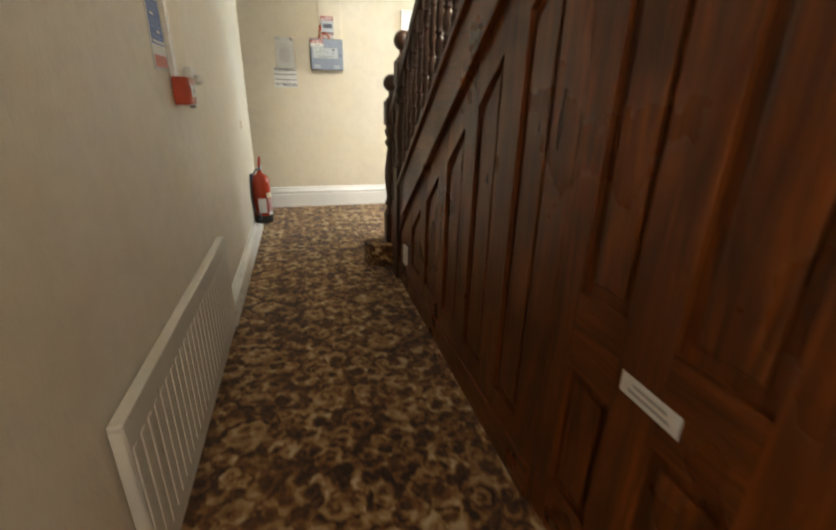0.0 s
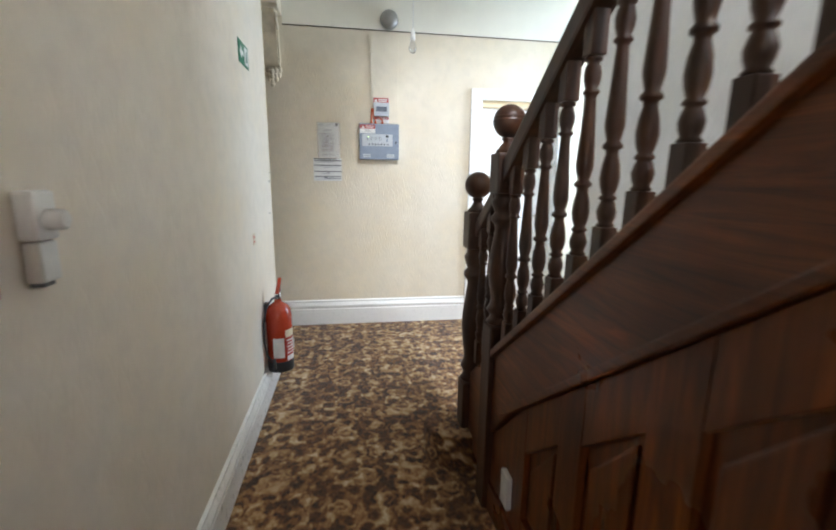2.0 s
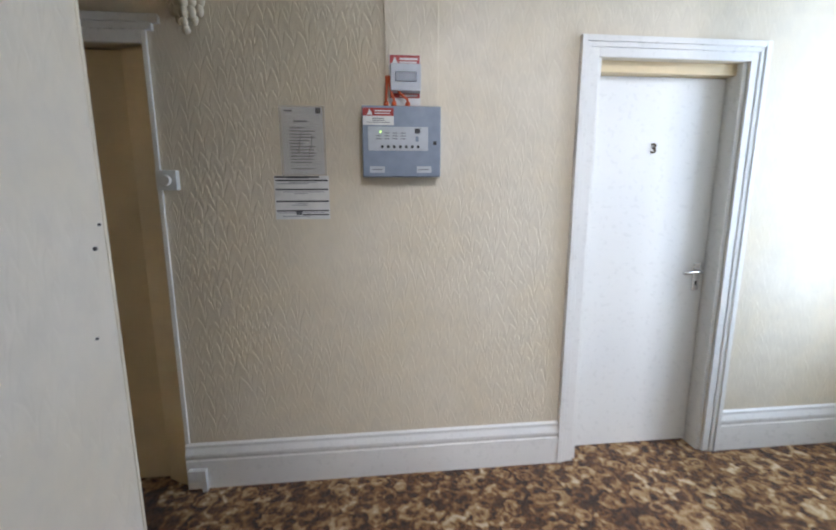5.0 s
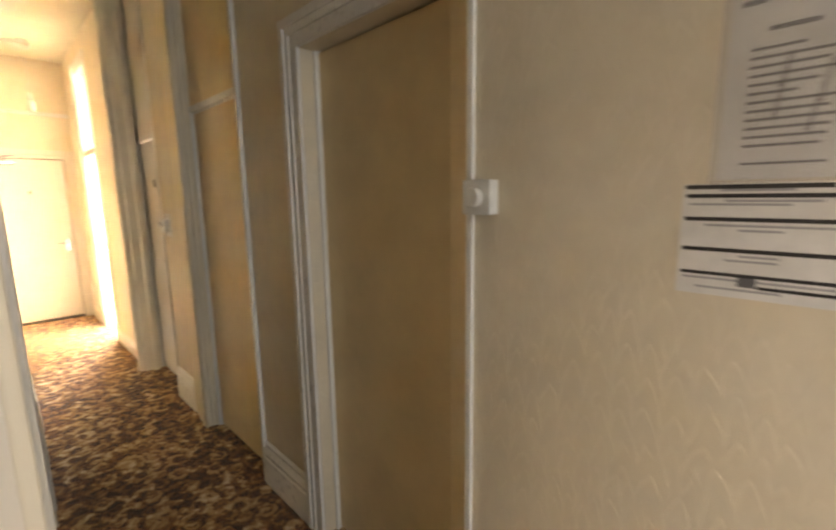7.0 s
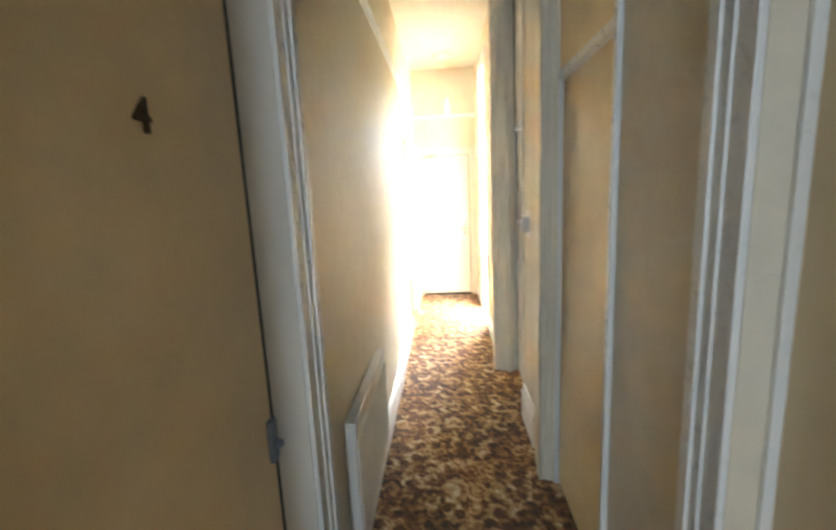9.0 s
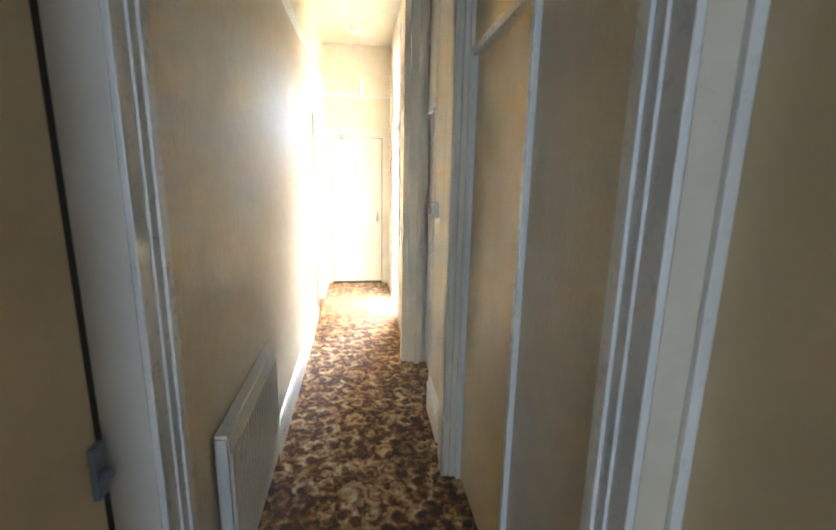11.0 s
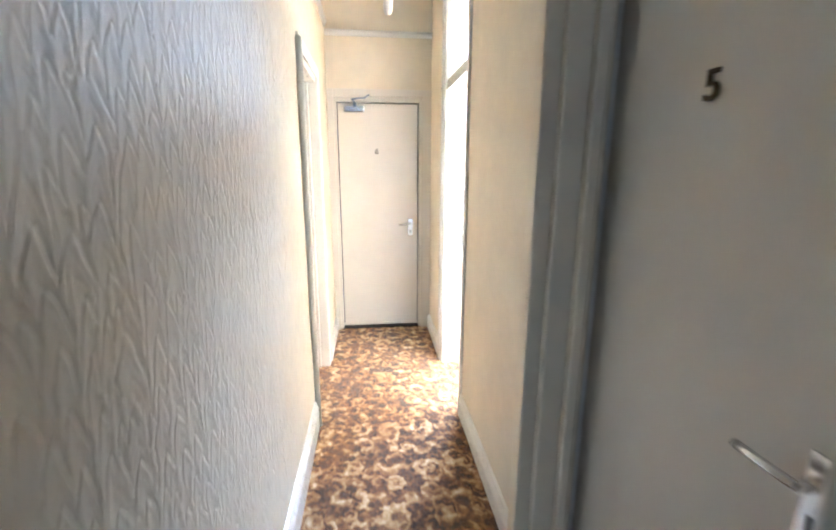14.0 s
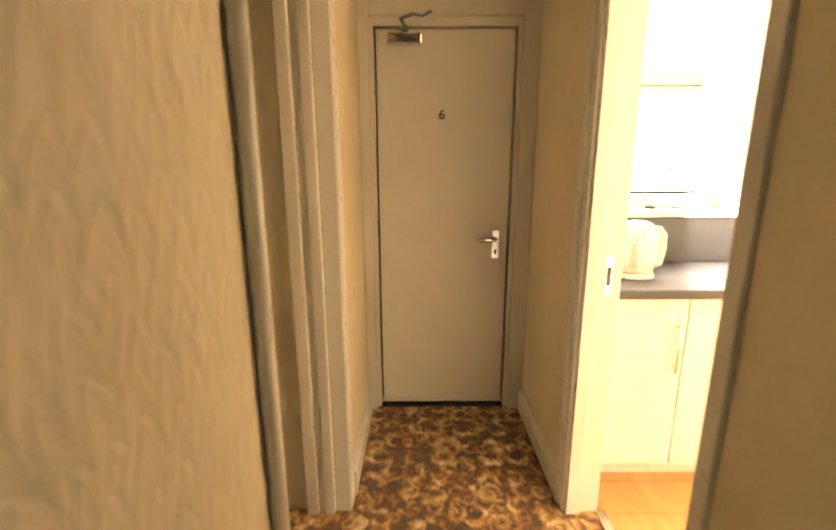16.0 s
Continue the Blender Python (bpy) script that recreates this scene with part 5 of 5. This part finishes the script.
def kettle(x, y):
    k = thing("kettle", "white plastic electric kettle on the worktop", "kettle", pose(x, y, 0.90, 0, 0, -28))
    part("power_base", lathe([(0.078, 0.0), (0.08, 0.004), (0.076, 0.018), (0.068, 0.022)], 28), M_PLASTIC, k)
    part("jug", lathe([(0.069, 0.023), (0.072, 0.03), (0.074, 0.08), (0.07, 0.14), (0.063, 0.19), (0.058, 0.205)], 28), M_PLASTIC, k)
    part("lid", lathe([(0.058, 0.205), (0.052, 0.218), (0.03, 0.227), (0.004, 0.229)], 28), M_PLASTIC, k)
    bm = tube([(0, 0.05, 0.20), (0, 0.078, 0.20), (0, 0.096, 0.178), (0, 0.098, 0.12), (0, 0.09, 0.06), (0, 0.072, 0.05)], 0.011, 10)
    part("handle", bm, M_PLASTIC, k)
    part("spout", prism([(-0.058, 0.17), (-0.09, 0.205), (-0.058, 0.21)], 0, -0.018, 0.018, None, 0.004), M_PLASTIC, k)
    part("water_gauge", prism([(-0.017, 0.05), (0.017, 0.05), (0.006, 0.15), (-0.004, 0.15)], 0, 0.066, 0.0785, None, 0.002), M_GAUGE, k, "grey water gauge")
    part("flex", tube([(-0.03, -0.07, 0.01), (-0.06, -0.11, 0.006), (-0.11, -0.13, 0.006), (-0.18, -0.12, 0.006)], 0.004, 6), M_PLASTIC, k)


M_GAUGE = plain("grey_gauge", (0.42, 0.41, 0.39), 0.3)
kettle(-5.69, 5.722)
t = thing("toaster", "white rounded toaster behind the kettle on worktop", "toaster", pose(-5.83, 5.76, 0.90))
part("shell", box(-0.07, 0.07, -0.13, 0.11, 0.012, 0.18, 0.03), M_PLASTIC, t)
part("slot", box(-0.05, -0.02, -0.09, 0.08, 0.174, 0.182), M_BLACK, t)
part("slot", box(0.01, 0.04, -0.09, 0.08, 0.174, 0.182), M_BLACK, t)
part("foot", box(-0.06, 0.06, -0.11, 0.09, 0.0, 0.013, 0.002), M_BLACK, t)


def kitchen_window():
    n = tagged(thing("window_kitchen", "white framed kitchen window with an open top-hung casement", "window"), kind="structure")
    x0, x1 = -6.08, -6.03
    for y0, y1, z0, z1 in ((5.62, 5.67, 1.15, 2.5), (6.70, 6.75, 1.15, 2.5), (5.67, 6.70, 1.15, 1.21), (5.67, 6.70, 2.45, 2.5), (6.19, 6.25, 1.21, 2.45), (5.67, 6.19, 1.70, 1.75)):
        part("frame", box(x0, x1, y0, y1, z0, z1, 0.004), M_WHITE, n)
    part("sill", box(-6.03, -5.93, 5.56, 7.2, 1.112, 1.148, 0.006), M_WHITE, n)
    for y0, y1, z0, z1 in ((6.25, 6.70, 1.21, 2.45), (5.67, 6.19, 1.75, 2.45)):
        g = part("pane", box(-6.057, -6.053, y0, y1, z0, z1), M_GLASS, n)
        g.visible_shadow = False
    m = pose(-6.06, 5.93, 1.70, 0, 24, 0)
    bm = bmesh.new()
    for y0, y1, z0, z1 in ((-0.25, -0.215, -0.47, 0), (0.215, 0.25, -0.47, 0), (-0.215, 0.215, -0.47, -0.43), (-0.215, 0.215, -0.035, 0)):
        box(-0.02, 0.02, y0, y1, z0, z1, 0.004, bm)
    c = part("open_casement", bm, M_WHITE, n)
    c.matrix_basis = m
    g = part("pane", box(-0.002, 0.002, -0.215, 0.215, -0.43, -0.035), M_GLASS, c)
    g.visible_shadow = False
    part("stay", tube([(-6.04, 6.15, 1.27), (-6.20, 6.15, 1.33), (-6.24, 6.14, 1.33)], 0.006, 6), M_STEEL, n)


kitchen_window()


def sill_things():
    """What stands on the kitchen window sill."""
    o = thing("soap_bottle", "white pump bottle with dark cap on the sill", "bottle", pose(-5.975, 6.15, 1.148))
    part("bottle", lathe([(0.024, 0.0), (0.026, 0.01), (0.026, 0.12), (0.012, 0.145), (0.011, 0.16)], 16), M_PLASTIC, o)
    part("cap", lathe([(0.013, 0.16), (0.013, 0.178), (0.004, 0.182)], 12), M_BLACK, o)
    j = thing("amber_jar", "small amber glass jar with lid on the sill", "jar", pose(-5.972, 6.215, 1.148))
    part("jar_body", lathe([(0.018, 0.0), (0.02, 0.006), (0.02, 0.045), (0.015, 0.052)], 14), M_BRASS, j)
    part("lid", lathe([(0.017, 0.052), (0.017, 0.064), (0.003, 0.066)], 14), M_PLASTIC, j)
    c = thing("sill_cable", "thin dark cable lying over the window sill", "cable")
    part("cable", tube([(-5.985, 6.02, 1.152), (-5.965, 6.09, 1.156), (-5.95, 6.24, 1.152), (-5.935, 6.34, 1.152)], 0.003, 6), M_BLACK, c)
    # Black dome set on the sill in place of the casement's stay knob.
    p = thing("sill_dome", "small black dome on the sill for the stay knob", "plug", pose(-5.98, 5.92, 1.148))
    part("plug", lathe([(0.024, 0.0), (0.026, 0.006), (0.02, 0.016), (0.004, 0.021)], 16), M_BLACK, p)


sill_things()


def house():
    """A neighbouring house across the yard, seen through the kitchen window."""
    h = thing("neighbour_house", "pale rendered house with a grey and rust roof", "house")
    part("wall", box(-24, -18, 5.0, 16.0, -4, -1.4), M_RENDER, h)
    part("roof", prism([(-24.4, -1.4), (-17.6, -1.4), (-21, 0.4)], 1, 4.6, 16.4), M_ROOF, h)
    part("chimney", box(-21.4, -20.6, 8.2, 9.0, 0.0, 1.3, 0.02), M_BRICK, h)
    for y in (6.2, 8.8, 11.4, 14.0):
        win = part("window", box(-18.0, -17.96, y, y + 1.0, -3.1, -1.8, 0.01), M_WHITE, h)
        part("pane", box(-17.97, -17.95, y + 0.08, y + 0.92, -3.0, -1.9), M_SMOKE, win)


M_RENDER = painted("pale_render", (0.62, 0.60, 0.56), 0.8, 0.08)
M_ROOF = painted("slate_roof", (0.5, 0.51, 0.54), 0.7, 0.15)
M_BRICK = painted("rust_brick", (0.36, 0.16, 0.08), 0.8, 0.12)
house()
tagged(part("ground", box(-400, -6.3, -300, 400, -4.2, -4.0), M_RENDER), "pale concrete yard far below the window", "ground", kind="structure")
M_GLOW, _t, _b = material("bright_sky")
_b.inputs["Base Color"].default_value = (0.8, 0.85, 0.9, 1)
_b.inputs["Emission Color"].default_value, _b.inputs["Emission Strength"].default_value = (0.95, 0.98, 1.0, 1), 9.0
tagged(part("backdrop", box(-90, -89, -60, 90, -4, 46), M_GLOW), "bright hazy white sky beyond the houses", "sky", kind="structure")

# laminate planks of the kitchen floor
plank = None
for i in range(14):
    for k in range(2):
        x = -5.95 + 0.18 * i
        if plank is None:
            plank = part("plank", box(0.001, 0.179, 0.001, 1.159, -0.005, 0.0, 0.001), M_LAMINATE, fk)
            ob = plank
        else:
            ob = new("plank", plank.data)
            ob.parent = fk
        ob.location = (x, 5.575 + 1.16 * k - (0.0 if i % 2 else 0.0), 0)
